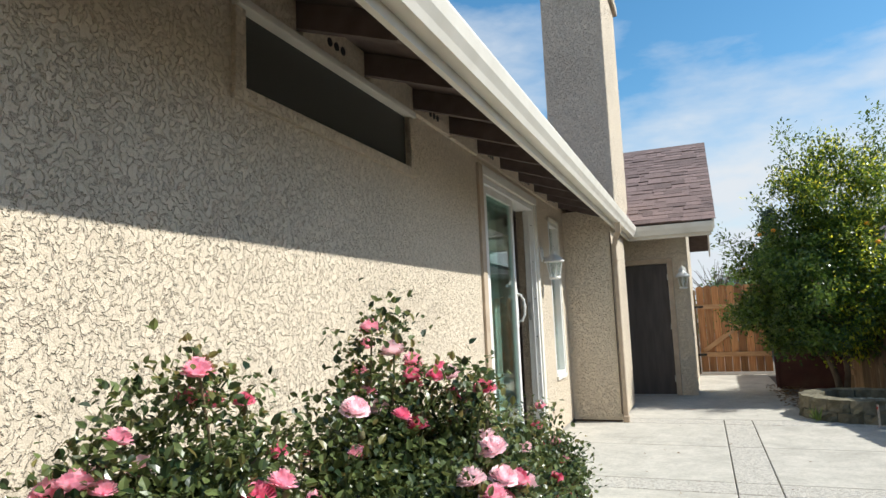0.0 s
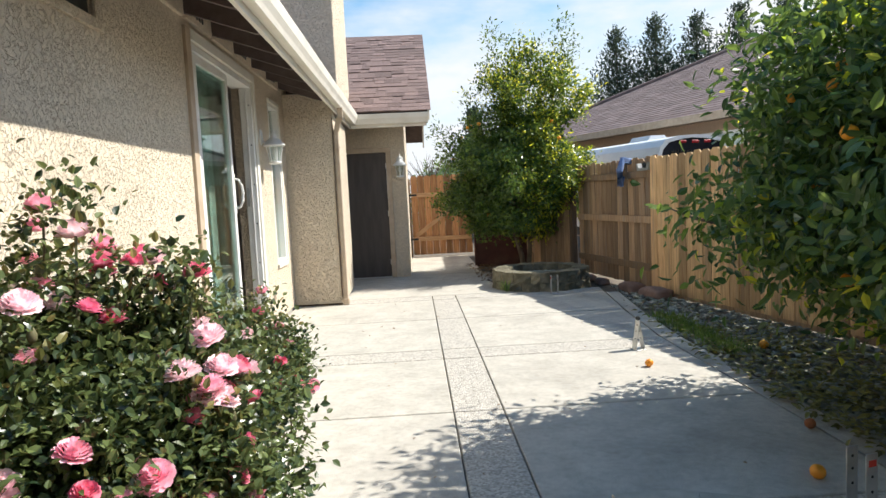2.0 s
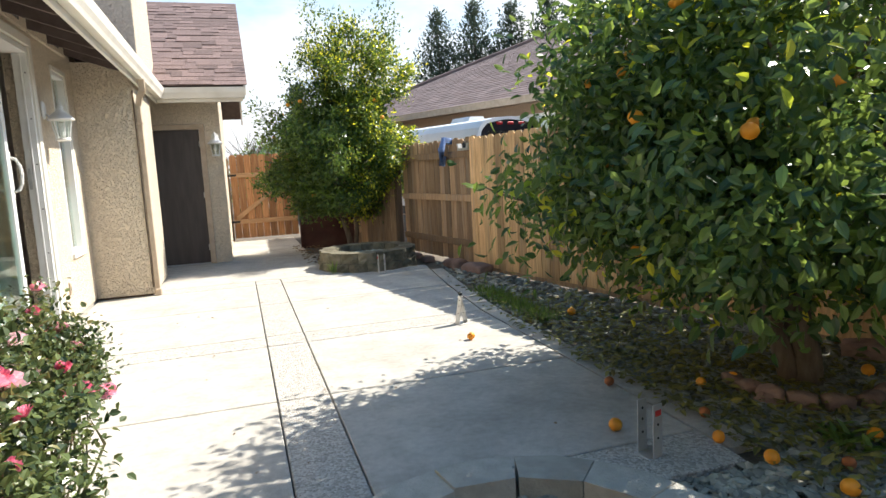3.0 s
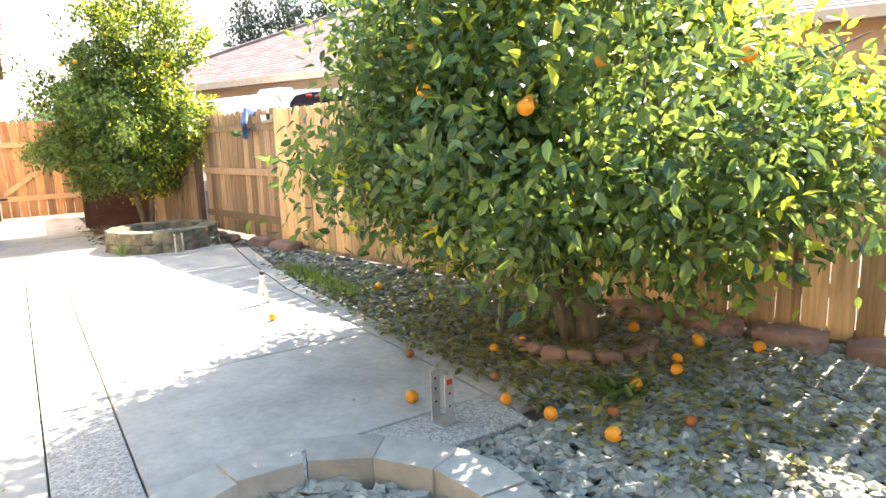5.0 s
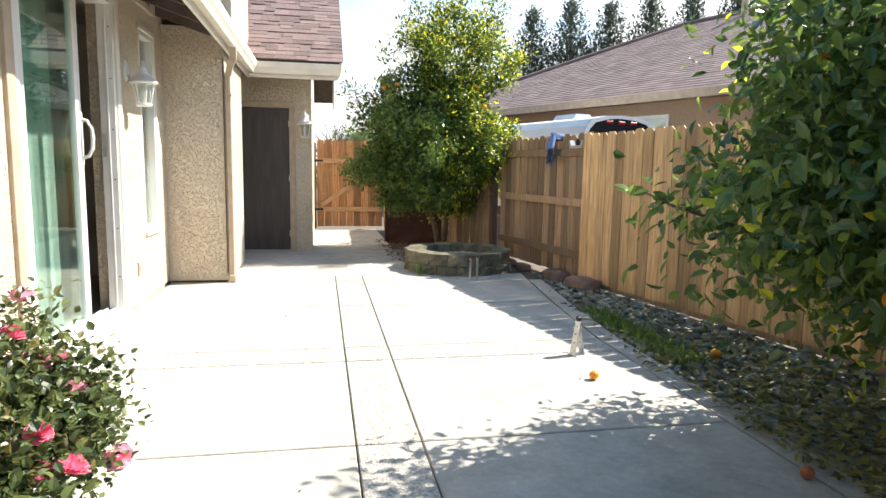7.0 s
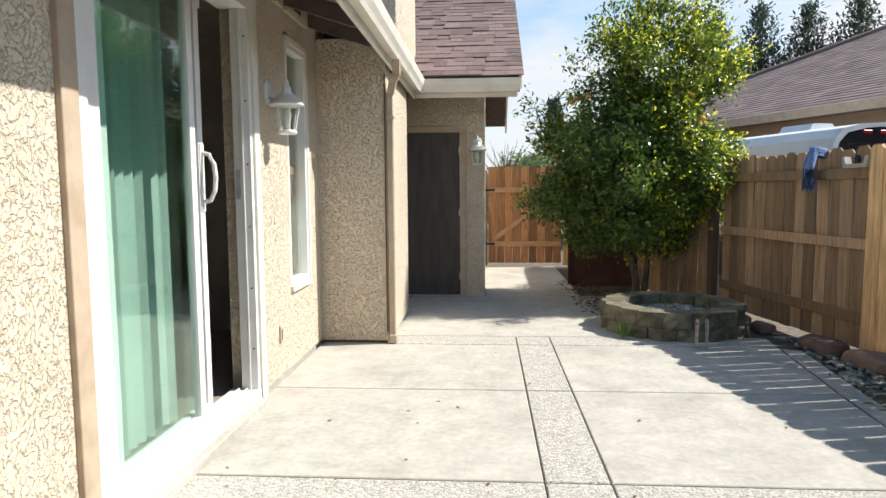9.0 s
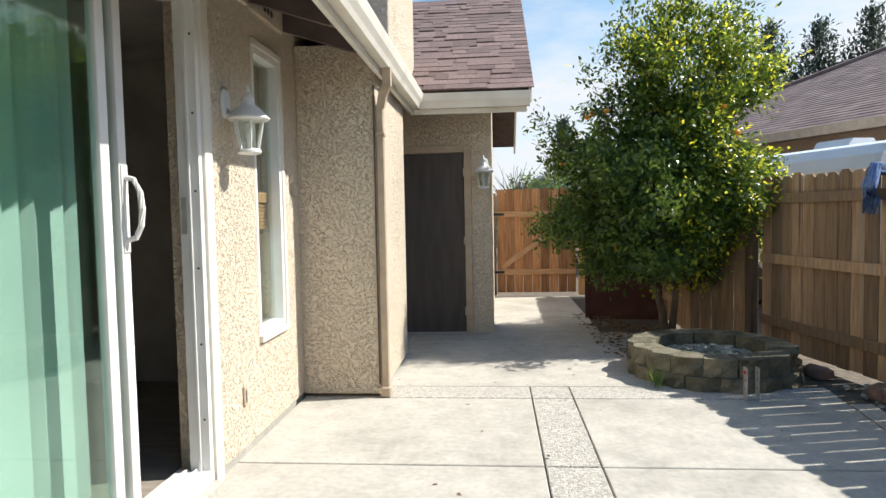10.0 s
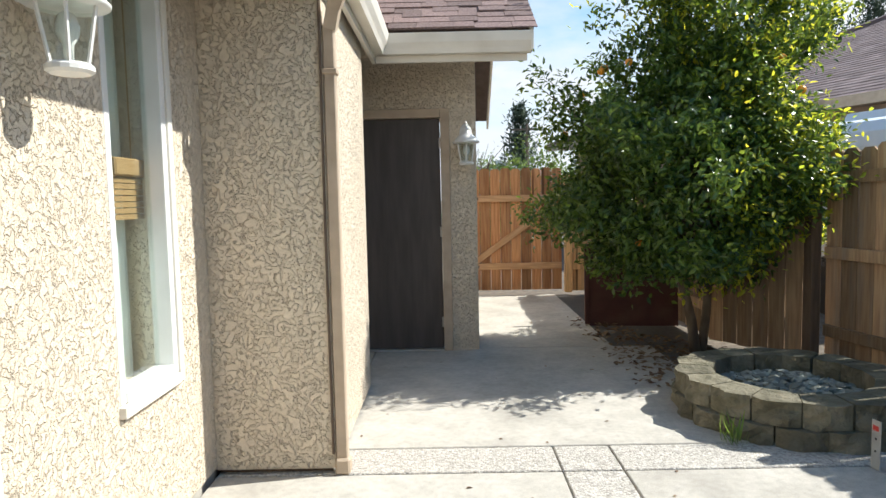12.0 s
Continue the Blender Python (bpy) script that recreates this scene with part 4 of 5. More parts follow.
# big citrus tree over the gravel
rng = np.random.default_rng(5)
big = thing("citrus_tree", "large round citrus tree with glossy leaves and a few oranges", "tree", pose(4.52, 3.42, -0.04))
heart = np.array([0.08, -0.08, 1.48])
part("trunk", tube([(0, 0, 0), (0.02, 0.01, 0.18), (-0.03, 0.03, 0.40), (-0.02, 0.05, 0.7)], [0.11, 0.085, 0.075, 0.06], 9), BARK, big, smooth=True)
part("trunk", tube([(-0.07, 0.02, 0.05), (-0.14, 0.06, 0.32), (-0.26, 0.10, 0.75)], [0.06, 0.05, 0.035], 8), BARK, big, "thin leaning second stem", smooth=True)
tips = np.concatenate([crown_centres(rng, 40, heart, (1.35, 1.3, 1.0), 0.2, 0.75), crown_centres(rng, 14, heart + np.array([-0.48, 0.42, -0.12]), (0.76, 0.74, 0.68), 0.2, 0.7)])
limbs(rng, (-0.02, 0.05, 0.6), heart + np.array([0, 0, -0.35]), tips.tolist(), 0.042, BARK, big)
outer = np.concatenate([crown_centres(rng, 900, heart, (1.50, 1.46, 1.08), 0.20, 0.62), crown_centres(rng, 210, heart, (1.15, 1.2, 0.9), 0.2, 0.25),
                        crown_centres(rng, 260, heart + np.array([-0.48, 0.42, -0.12]), (0.86, 0.84, 0.78), 0.3, 0.45),
                        crown_centres(rng, 60, heart + np.array([0.25, -0.5, -0.55]), (1.15, 1.0, 0.45), 0.2, 0.6), crown_centres(rng, 120, heart + np.array([-0.05, 0, -0.42]), (1.5, 1.4, 0.55), 0.2, 0.75)])
reach = outer[:, 0] * 0.77 - outer[:, 1] * 0.64
outer = outer[(outer[:, 2] > 0.62) & (outer[:, 2] > 0.62 + 0.60 * (reach - 0.48))]
# the crown falls away towards the far end of the yard's fence
fall = np.cross([3.47, 2.05, 0.68], [0.0, -0.55, -0.54])
fall = fall / np.linalg.norm(fall) * (-1 if fall[2] > 0 else 1)
side_on = (outer + np.array([4.52 - 1.73, 3.42 - 0.85, -0.04 - 1.27])) @ fall + rng.normal(0, 0.05, len(outer))
outer = outer[side_on > 0.04]
part("crown", leaf_mesh("crown", *clump_leaves(rng, outer, heart, 33, 0.11, 0.048, 0.086, hang=0.3, out=0.4, face=0.9), 0.5, LEAF_CITRUS), LEAF_CITRUS, big)
# sunlight as leaf colour: yellow-green leaves on the sunward top, a few strewn
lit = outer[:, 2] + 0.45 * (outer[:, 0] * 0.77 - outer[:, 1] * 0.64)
sunlit = outer[((lit > 1.75) & (rng.random(len(outer)) < 0.8)) | (rng.random(len(outer)) < 0.05)]
part("sunlit_foliage", leaf_mesh("sunlit", *clump_leaves(rng, sunlit + unit(sunlit - heart) * 0.10, heart, 15, 0.11, 0.05, 0.09, hang=0.0), 0.46, LEAF_SUNLIT), LEAF_SUNLIT, big, "yellow-green leaves coloured as sunlit foliage")
for k in range(60):
    d = unit(rng.normal(0, 1, (1, 3)))[0]
    p = heart + d * np.array((1.38, 1.32, 1.0)) * rng.uniform(0.86, 1.04)
    if p[2] > 0.85 + 0.55 * max(0.0, p[0] * 0.77 - p[1] * 0.64) and k % 3:
        part("orange", ORANGES[k % 3], PEEL, big, at=pose(*p, rng.uniform(-30, 30), rng.uniform(-30, 30), 0))
big_leaf = leaf_mesh("leaf", np.zeros((1, 3)), np.array([[1.0, 0, -0.2]]), np.array([[0, 0, 1.0]]), np.array([0.105]), 0.46, LEAF_CITRUS)
front = outer[(outer[:, 0] < -0.2) & (outer[:, 1] < 0.9)]
for k in range(170):
    c = front[rng.integers(len(front))]
    d = c - heart
    part("leaf", big_leaf, LEAF_CITRUS, big, at=pose(*(c + unit(d[None])[0] * 0.13 + rng.normal(0, 0.06, 3)), rng.uniform(-40, 40), rng.uniform(-10, 60), math.degrees(math.atan2(d[1], d[0])) + rng.uniform(-70, 70)))
# a stray low branch reaching towards the patio
bm = tube([(-0.5, 0.45, 0.95), (-0.95, 0.8, 1.0), (-1.32, 0.98, 1.12), (-1.48, 1.05, 1.2)], [0.02, 0.014, 0.008, 0.004], 5)
part("branch", bm, BARK, big)
spray = np.array([(-1.1, 0.87, 1.06), (-1.22, 0.93, 1.09), (-1.32, 0.98, 1.12), (-1.42, 1.02, 1.16), (-1.48, 1.05, 1.2)])
part("twig_foliage", leaf_mesh("spray", *clump_leaves(rng, spray, heart, 7, 0.05, 0.08, 0.12, hang=0.1), 0.46, LEAF_CITRUS), LEAF_CITRUS, big)

# upright orange tree behind the planter
rng = np.random.default_rng(11)
tree = thing("orange_tree", "upright orange tree with bright green foliage behind the planter", "tree", pose(3.28, 11.0, -0.04))
heart = np.array([-0.05, 0.0, 1.75])
part("trunk", tube([(0, 0, 0), (-0.04, 0, 0.3), (-0.16, -0.02, 0.75), (-0.2, 0, 1.3)], [0.05, 0.042, 0.036, 0.025], 8), BARK, tree, smooth=True)
part("trunk", tube([(0.06, 0.03, 0), (0.10, 0.03, 0.35), (0.12, 0.02, 0.8), (0.2, 0, 1.4)], [0.045, 0.038, 0.032, 0.022], 8), BARK, tree, smooth=True)
lower = crown_centres(rng, 760, (-0.08, 0, 1.5), (1.10, 0.98, 1.0), 0.32, 0.5)
upper = crown_centres(rng, 210, (0.18, 0, 2.7), (0.85, 0.65, 0.88), 0.42, 0.3)
sprigs = np.concatenate([np.array([(x + rng.normal(0, 0.05), y, z) for z in np.arange(3.0, h, 0.13)]) for x, y, h in ((-0.35, 0, 4.0), (-0.1, 0.1, 3.85), (0.3, 0, 3.75), (0.7, 0, 4.15), (0.85, 0.1, 3.8), (-0.55, 0.05, 3.5))])
arm = np.array([(-1.0 - 0.08 * k, 0, 2.15 + 0.05 * k + 0.08 * math.sin(k * 2)) for k in range(6)])
cents = np.concatenate([lower[lower[:, 2] > 0.72], upper])
part("crown", leaf_mesh("crown", *clump_leaves(rng, cents, heart, 62, 0.072, 0.044, 0.076, hang=0.0, out=0.5, face=0.8), 0.46, LEAF_ORANGE), LEAF_ORANGE, tree)
part("upper_foliage", leaf_mesh("shoots", *clump_leaves(rng, np.concatenate([sprigs, arm]), heart, 30, 0.075, 0.045, 0.075, hang=0.0), 0.45, LEAF_ORANGE), LEAF_ORANGE, tree)
# sunlit clumps of the sunward side and the top, put into leaf colour
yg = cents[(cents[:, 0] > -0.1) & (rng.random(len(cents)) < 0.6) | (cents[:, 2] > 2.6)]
part("sunlit_foliage", leaf_mesh("sunlit", *clump_leaves(rng, yg + unit(yg - heart) * 0.09, heart, 20, 0.09, 0.04, 0.068, hang=0.0), 0.45, LEAF_SUNLIT), LEAF_SUNLIT, tree, "yellow-green leaves coloured as sunlit foliage")
limbs(rng, (0, 0, 0.7), heart + np.array([0, 0, -0.4]), [*crown_centres(rng, 24, (-0.08, 0, 1.5), (0.9, 0.8, 0.8), 0.1, 0.7).tolist(), *sprigs[5::7].tolist(), *arm[-1:].tolist()], 0.026, BARK, tree)
for k in range(9):
    d = unit(rng.normal(0, 1, (1, 3)))[0]
    p = np.array((-0.05, 0, 1.75)) + d * np.array((1.1, 0.9, 0.95))
    part("orange", ORANGES[k % 3], PEEL, tree, at=pose(*p))


# ---------- roses ----------
def bloom_mesh(material, r, seed, open_=1.0):
    """A cupped double rose of overlapping curled petals."""
    g = np.random.default_rng(seed)
    verts, faces = [], []
    for ring, (count, reach, lift) in enumerate(((5, 0.20, 0.80), (7, 0.36, 0.88), (9, 0.52, 0.90), (11, 0.68, 0.86), (12, 0.83, 0.76), (12, 0.96, 0.60), (11, 1.05, 0.38))):
        for k in range(count):
            a = (k + 0.5 * ring + g.uniform(-0.2, 0.2)) * math.tau / count
            width = 1.25 * math.pi / count * (1.1 if ring else 1.5)
            o = len(verts)
            for i in range(4):
                v = i / 3
                for j in range(4):
                    u = (j / 3 - 0.5) * 2
                    rad = r * reach * (0.15 + 0.85 * v ** 0.8) * open_ * (1 - 0.10 * u * u * v)
                    ang = a + u * width * (0.5 + 0.5 * math.sin(v * 2.2)) * 0.9
                    z = r * (lift * v ** 1.3 - 0.16 * (v ** 4) * (ring > 1) - 0.035 * ring - 0.2) + g.uniform(-1, 1) * r * 0.06
                    verts.append((rad * math.cos(ang), rad * math.sin(ang), z))
            for i in range(3):
                for j in range(3):
                    faces.append((o + i * 4 + j, o + i * 4 + j + 1, o + i * 4 + j + 5, o + i * 4 + j + 4))
    return raw_mesh("bloom", verts, faces, material, True)


BLOOMS = [bloom_mesh(PETAL_PINK, 0.038, 1), bloom_mesh(PETAL_PINK, 0.034, 2), bloom_mesh(PETAL_DEEP, 0.035, 3), bloom_mesh(PETAL_DEEP, 0.026, 4), bloom_mesh(PETAL_PALE, 0.039, 5), bloom_mesh(PETAL_PINK, 0.029, 6)]
BUD = mesh_of(lathe([(0.004, 0), (0.009, 0.006), (0.010, 0.016), (0.006, 0.028), (0.0015, 0.036)], 8), "bud", CANE, True)


def rose_bush(seed, at, radii, height, blooms, label, leaf=0.018, on_top=0.45, low=0.05):
    g = np.random.default_rng(seed)
    t = thing("rose_bush", label, "rose bush", at, "rose bushes along the wall")
    hrt = np.array([0, 0, height * 0.35])
    stems, cents = [], []
    bm = bmesh.new()
    for k in range(34):
        a = g.uniform(0, math.tau)
        q = math.sqrt(g.uniform(0.02, 1))
        top = np.array([math.cos(a) * radii[0] * q, math.sin(a) * radii[1] * q, height * (1.10 - 0.42 * q * q) * g.uniform(0.70, 0.98)])
        root = np.array([math.cos(a) * 0.08, math.sin(a) * 0.10, 0])
        mid = root * 0.5 + top * 0.5 + np.array([math.cos(a), math.sin(a), 0]) * 0.06 + g.normal(0, 0.04, 3)
        add_tube(bm, [root, mid * 0.6, mid, (mid + top) / 2 + g.normal(0, 0.02, 3), top], [0.009, 0.008, 0.006, 0.004, 0.003], 5)
        stems.append(top)
        for s in np.linspace(0.12, 1.0, 11):
            cents.append((mid * 2 * s if s < 0.5 else mid + (top - mid) * (s * 2 - 1)) + g.normal(0, 0.04, 3))
    part("cane", bm, CANE, t)
    cents = np.array(cents)
    cents = np.concatenate([cents, crown_centres(g, 900, (0, 0, height * 0.44), (radii[0], radii[1], height * 0.47), 0.32, 0.4)])
    cents = cents[cents[:, 2] > low]
    part("foliage", leaf_mesh("foliage", *clump_leaves(g, cents, hrt, 70, 0.042, leaf * 0.8, leaf * 1.75, hang=0.1), 0.72, LEAF_ROSE), LEAF_ROSE, t)
    tipc = np.array(stems)
    part("new_leaves", leaf_mesh("new", *clump_leaves(g, tipc, hrt, 22, 0.04, leaf * 0.9, leaf * 1.8, hang=-0.1), 0.6, LEAF_ROSE_NEW), LEAF_ROSE_NEW, t, "olive and bronze new leaves")
    for k in range(blooms):
        if k < blooms * on_top:
            p = tipc[k % len(tipc)] + g.normal(0, 0.025, 3) + np.array([0, 0, 0.02])
        else:
            d = unit(g.normal(0, 1, (1, 3)) + np.array([[0.75, -0.25, 0.0]]))[0]
            p = np.array([0, 0, height * 0.48]) + d * np.array([radii[0], radii[1], height * 0.49]) * 1.06
        if p[2] < low:
            continue
        d = p - hrt
        yaw = math.degrees(math.atan2(d[1], d[0]))
        tilt = math.degrees(math.acos(max(-1, min(1, d[2] / np.linalg.norm(d))))) * 0.8
        part("bloom", BLOOMS[int(g.integers(6))], PETAL_PINK, t, at=pose(*p, 0, 0, yaw) @ pose(0, 0, 0, 0, tilt + g.uniform(-15, 15), g.uniform(0, 360)))
    for k in range(blooms // 3):
        p = tipc[(k * 3 + 1) % len(tipc)] + np.array([0, 0, 0.03])
        part("bud", BUD, PETAL_DEEP, t, at=pose(*p, g.uniform(-20, 20), g.uniform(-20, 20), 0) @ Matrix.Scale(1.0, 4))
    return t


rose_bush(21, pose(0.52, 1.60, -0.04), (0.32, 0.36, 0), 1.24, 80, "pink rose bush in full bloom against the stucco wall")
rose_bush(22, pose(0.76, 2.18, -0.04), (0.35, 0.44, 0), 1.27, 110, "tall pink rose bush crowded with blooms beside the patio")
rose_bush(24, pose(0.40, 0.88, -0.04), (0.30, 0.34, 0), 1.16, 20, "pink rose bush at the near end of the row")
rose_bush(23, pose(0.86, 3.04, -0.02), (0.25, 0.27, 0), 0.92, 44, "pink rose bush arching over the concrete patio", 0.016, 0.85, 0.60)


# ---------- blocks ----------
def wedge_block(r0, r1, half, h, seed, rough, material, name="block"):
    """A wedge of a ring, centred on the x axis, with a broken outer face."""
    g = np.random.default_rng(seed)
    bm = bmesh.new()
    rows = []
    for i in range(4):
        z = h * i / 3
        row = []
        for j in range(5):
            a = -half + 2 * half * j / 4
            r = r1 + (g.uniform(-rough, rough) if 0 < j < 4 else -rough * 0.8)
            row.append(bm.verts.new((r * math.cos(a), r * math.sin(a), z)))
        row += [bm.verts.new((r0 * math.cos(a), r0 * math.sin(a), z)) for a in (half, -half)]
        rows.append(row)
    for a, b in zip(rows, rows[1:]):
        for k in range(7):
            bm.faces.new((a[k], a[(k + 1) % 7], b[(k + 1) % 7], b[k]))
    bm.faces.new(rows[0][::-1])
    bm.faces.new(rows[-1])
    return mesh_of(bm, name, material)


planter = thing("round_planter", "low round planter of stacked split concrete blocks filled with gravel", "planter", pose(3.22, 9.38, -0.03))
n_blocks = 16
for course in range(2):
    meshes = [wedge_block(0.46 if course == 0 else 0.44, 0.665 - 0.02 * course, math.pi / n_blocks * 0.96, 0.135, 40 + s + course * 9, 0.022, BLOCK) for s in range(4)]
    for k in range(n_blocks):
        part("block", meshes[(k * 3 + course) % 4], BLOCK, planter, at=pose(0, 0, course * 0.139, 0, 0, (k + 0.5 * course) * 360 / n_blocks + rnd.uniform(-0.8, 0.8)))
part("soil", lathe([(0.44, 0.0), (0.45, 0.13), (0.25, 0.16), (0.02, 0.165)], 20), DIRT, planter)

ring = thing("edging_ring", "ring of mossy grey concrete edging blocks around gravel", "edging", pose(2.30, 2.25, -0.03))
ring_meshes = [wedge_block(0.525, 0.70, math.radians(12.5), 0.185, 60 + s, 0.006, EDGING) for s in range(3)]
for k in range(14):
    part("block", ring_meshes[k % 3], EDGING, ring, at=pose(rnd.uniform(-0.008, 0.008), rnd.uniform(-0.008, 0.008), rnd.uniform(-0.008, 0.006), 0, 0, k * 25.714 + 8 + rnd.uniform(-0.6, 0.6)))
part("stake", box(-0.012, -0.03, 0, 0.012, 0.03, 0.14), mat("rusty_steel", (0.22, 0.11, 0.06), 0.8), ring, "rusty steel stake", at=pose(0.27, 0.50, 0.03, 0, 0, 50))

# ---------- post bases ----------
def post_base(label, at, lean=0.0, knob=False, red=True):
    t = thing("post_base", label, "post base", at, "steel post bases")
    part("base_plate", box(-0.05, -0.045, 0, 0.05, 0.045, 0.006, 0.001), METAL_GALV, t)
    for s in (-1, 1):
        pl = part("side_plate", box(-0.028, -0.003, 0.004, 0.028, 0.003, 0.24, 0.001), METAL_GALV, t, at=pose(0, s * 0.042, 0, s * lean, 0, 0))
        for z in (0.09, 0.15, 0.20):
            part("hole", tube([(0, -0.0045, z), (0, 0.0045, z)], 0.006, 8), BLACK, pl)
    if red:
        part("paint_mark", box(-0.018, -0.0475, 0.19, 0.018, -0.0455, 0.215), RED_PAINT, t, "red paint mark")
    if knob:
        part("knob", lathe([(0.012, 0.235), (0.02, 0.245), (0.018, 0.262), (0.006, 0.27)], 8), BLACK, t)
    return t


post_base("galvanised steel post base standing on the concrete", pose(3.20, 2.99, 0, 0, 0, 14))
post_base("galvanised steel post base with leaning side plates", pose(3.25, 5.60, 0, 0, 0, -75), 11, True, False)
post_base("galvanised steel post base with a red mark beside the planter", pose(3.23, 8.54, 0, 0, 0, -85), 0, False, True)


# ---------- gravel, stones, litter ----------
def stone_verts(g, s):
    base = [(0, 0, 0.45), (0.5, 0, 0.18), (0.15, 0.48, 0.2), (-0.42, 0.28, 0.16), (-0.4, -0.3, 0.2), (0.16, -0.47, 0.15), (0.4, 0.05, -0.25), (-0.35, 0.1, -0.25), (0.0, -0.35, -0.25)]
    return np.array(base) * (1 + g.uniform(-0.28, 0.28, (9, 3))) * s


STONE_FACES = np.array([(0, 1, 2), (0, 2, 3), (0, 3, 4), (0, 4, 5), (0, 5, 1), (1, 6, 2), (2, 6, 7), (2, 7, 3), (3, 7, 4), (4, 7, 8), (4, 8, 5), (5, 8, 6), (5, 6, 1)])


def gravel(name, pts, lo, hi, seed, parent=None):
    g = np.random.default_rng(seed)
    n = len(pts)
    kinds = np.stack([stone_verts(g, 1.0) for _ in range(12)])[g.integers(0, 12, n)]
    size = g.uniform(lo, hi, (n, 1, 1)) * np.stack([g.uniform(0.8, 1.4, n), g.uniform(0.6, 1.0, n), g.uniform(0.45, 0.9, n)], 1)[:, None, :]
    v = kinds * size
    a, b = g.uniform(0, math.tau, n), g.normal(0, 0.35, n)
    ca, sa, cb, sb = np.cos(a)[:, None], np.sin(a)[:, None], np.cos(b)[:, None], np.sin(b)[:, None]
    x, y, z = v[..., 0], v[..., 1], v[..., 2]
    y, z = y * cb - z * sb, y * sb + z * cb
    x, y = x * ca - y * sa, x * sa + y * ca
    v = np.stack([x, y, z], -1) + pts[:, None, :]
    f = (STONE_FACES[None] + (np.arange(n) * 9)[:, None, None]).reshape(-1, 3)
    me = bpy.data.meshes.new(name)
    me.from_pydata(v.reshape(-1, 3).tolist(), [], f.tolist())
    me.materials.append(STONE_GREY)
    me.update()
    return part(name, me, STONE_GREY, parent)


rng = np.random.default_rng(3)
bed = []
while len(bed) < 19000:
    y = rng.uniform(-1.5, 9.0) if rng.random() < 0.35 else rng.uniform(0.9, 4.6)
    x = rng.uniform(2.6, 5.9)
    if x < patio_edge(y) + 0.19 and not (y < 2.75):
        continue
    if x > fx(y) - 0.03 or math.hypot(x - 2.3, y - 2.25) < 0.73 or (y < 2.78 and x < 2.9) or math.hypot(x - 3.22, y - 9.38) < 0.7:
        continue
    bed.append((x, y, -0.03 + rng.uniform(0, 0.022)))
tagged(gravel("gravel", np.array(bed), 0.035, 0.075, 1), "grey-green slate chip gravel covering the bed by the fence", "gravel", kind="stuff")
a, q = rng.uniform(0, math.tau, 900), np.sqrt(rng.uniform(0, 1, 900))
tagged(gravel("gravel", np.stack([2.3 + 0.51 * q * np.cos(a), 2.25 + 0.51 * q * np.sin(a), np.full(900, 0.055) + rng.uniform(0, 0.02, 900)], 1), 0.04, 0.085, 2), "grey slate chips inside the edging ring", "gravel", kind="stuff")
tagged(part("soil_ring", lathe([(0.53, -0.03), (0.53, 0.045), (0.02, 0.05)], 20), DIRT, at=pose(2.3, 2.25, 0)), kind="structure")
a, q = rng.uniform(0, math.tau, 420), np.sqrt(rng.uniform(0, 1, 420))
tagged(gravel("gravel", np.stack([3.22 + 0.42 * q * np.cos(a), 9.38 + 0.42 * q * np.sin(a), 0.12 + 0.03 * (1 - q) + rng.uniform(0, 0.02, 420)], 1), 0.04, 0.085, 4), "grey slate chips inside the round planter", "gravel", kind="stuff")


def rock(label, at, sx, sy, sz, seed):
    g = np.random.default_rng(seed)
    bm = box(-sx / 2, -sy / 2, 0, sx / 2, sy / 2, sz)
    bmesh.ops.subdivide_edges(bm, edges=bm.edges, cuts=3, use_grid_fill=True)
    for v in bm.verts:
        q = Vector((v.co.x / sx, v.co.y / sy, 0))
        v.co += noise.noise_vector(v.co * 7 + Vector((seed, 0, 0))) * 0.025
        v.co.x *= 1 - 0.35 * abs(q.y)
        v.co.z *= 1 - 0.6 * q.length ** 2
    ob = part("stone", bm, SANDSTONE, at=at, smooth=True)
    return tagged(ob, label, "stone", "flat stones along the fence")


for k, (y, l) in enumerate(((1.75, 0.34), (2.15, 0.40), (2.62, 0.42), (3.10, 0.46), (3.55, 0.36), (8.05, 0.42), (8.55, 0.40))):
    rock("flat reddish sandstone at the foot of the fence", pose(fx(y) - 0.17, y, -0.03, 0, 0, 101 + rnd.uniform(-8, 8)), l, 0.22, 0.13, k)
for k in range(7):
    an = math.radians(150 + k * 24)
    ob = rock("rounded brown stone in the ring round the tree", pose(4.52 + 0.40 * math.cos(an), 3.38 + 0.36 * math.sin(an), -0.03, 0, 0, math.degrees(an) + 90), 0.15, 0.10, 0.10, 30 + k)
for y in (9.35, 9.75):
    rock("dark flat stone between planter and fence", pose(fx(y) - 0.16, y, -0.03, 0, 0, 95), 0.24, 0.16, 0.09, int(y * 7))

FRUIT = [(3.15, 5.10, 0), (3.205, 3.265, 0), (3.51, 3.80, 1), (3.95, 3.57, 0), (4.16, 3.56, 0), (4.89, 3.33, 0), (5.00, 2.95, 0), (4.94, 2.90, 0), (5.13, 2.64, 0), (4.62, 2.81, 0), (4.48, 2.71, 0),
         (3.68, 3.22, 1), (3.545, 2.965, 0), (3.60, 2.72, 0), (3.665, 2.415, 0), (3.83, 2.56, 1), (4.16, 2.71, 0), (4.17, 5.42, 0), (4.02, 2.30, 1)]
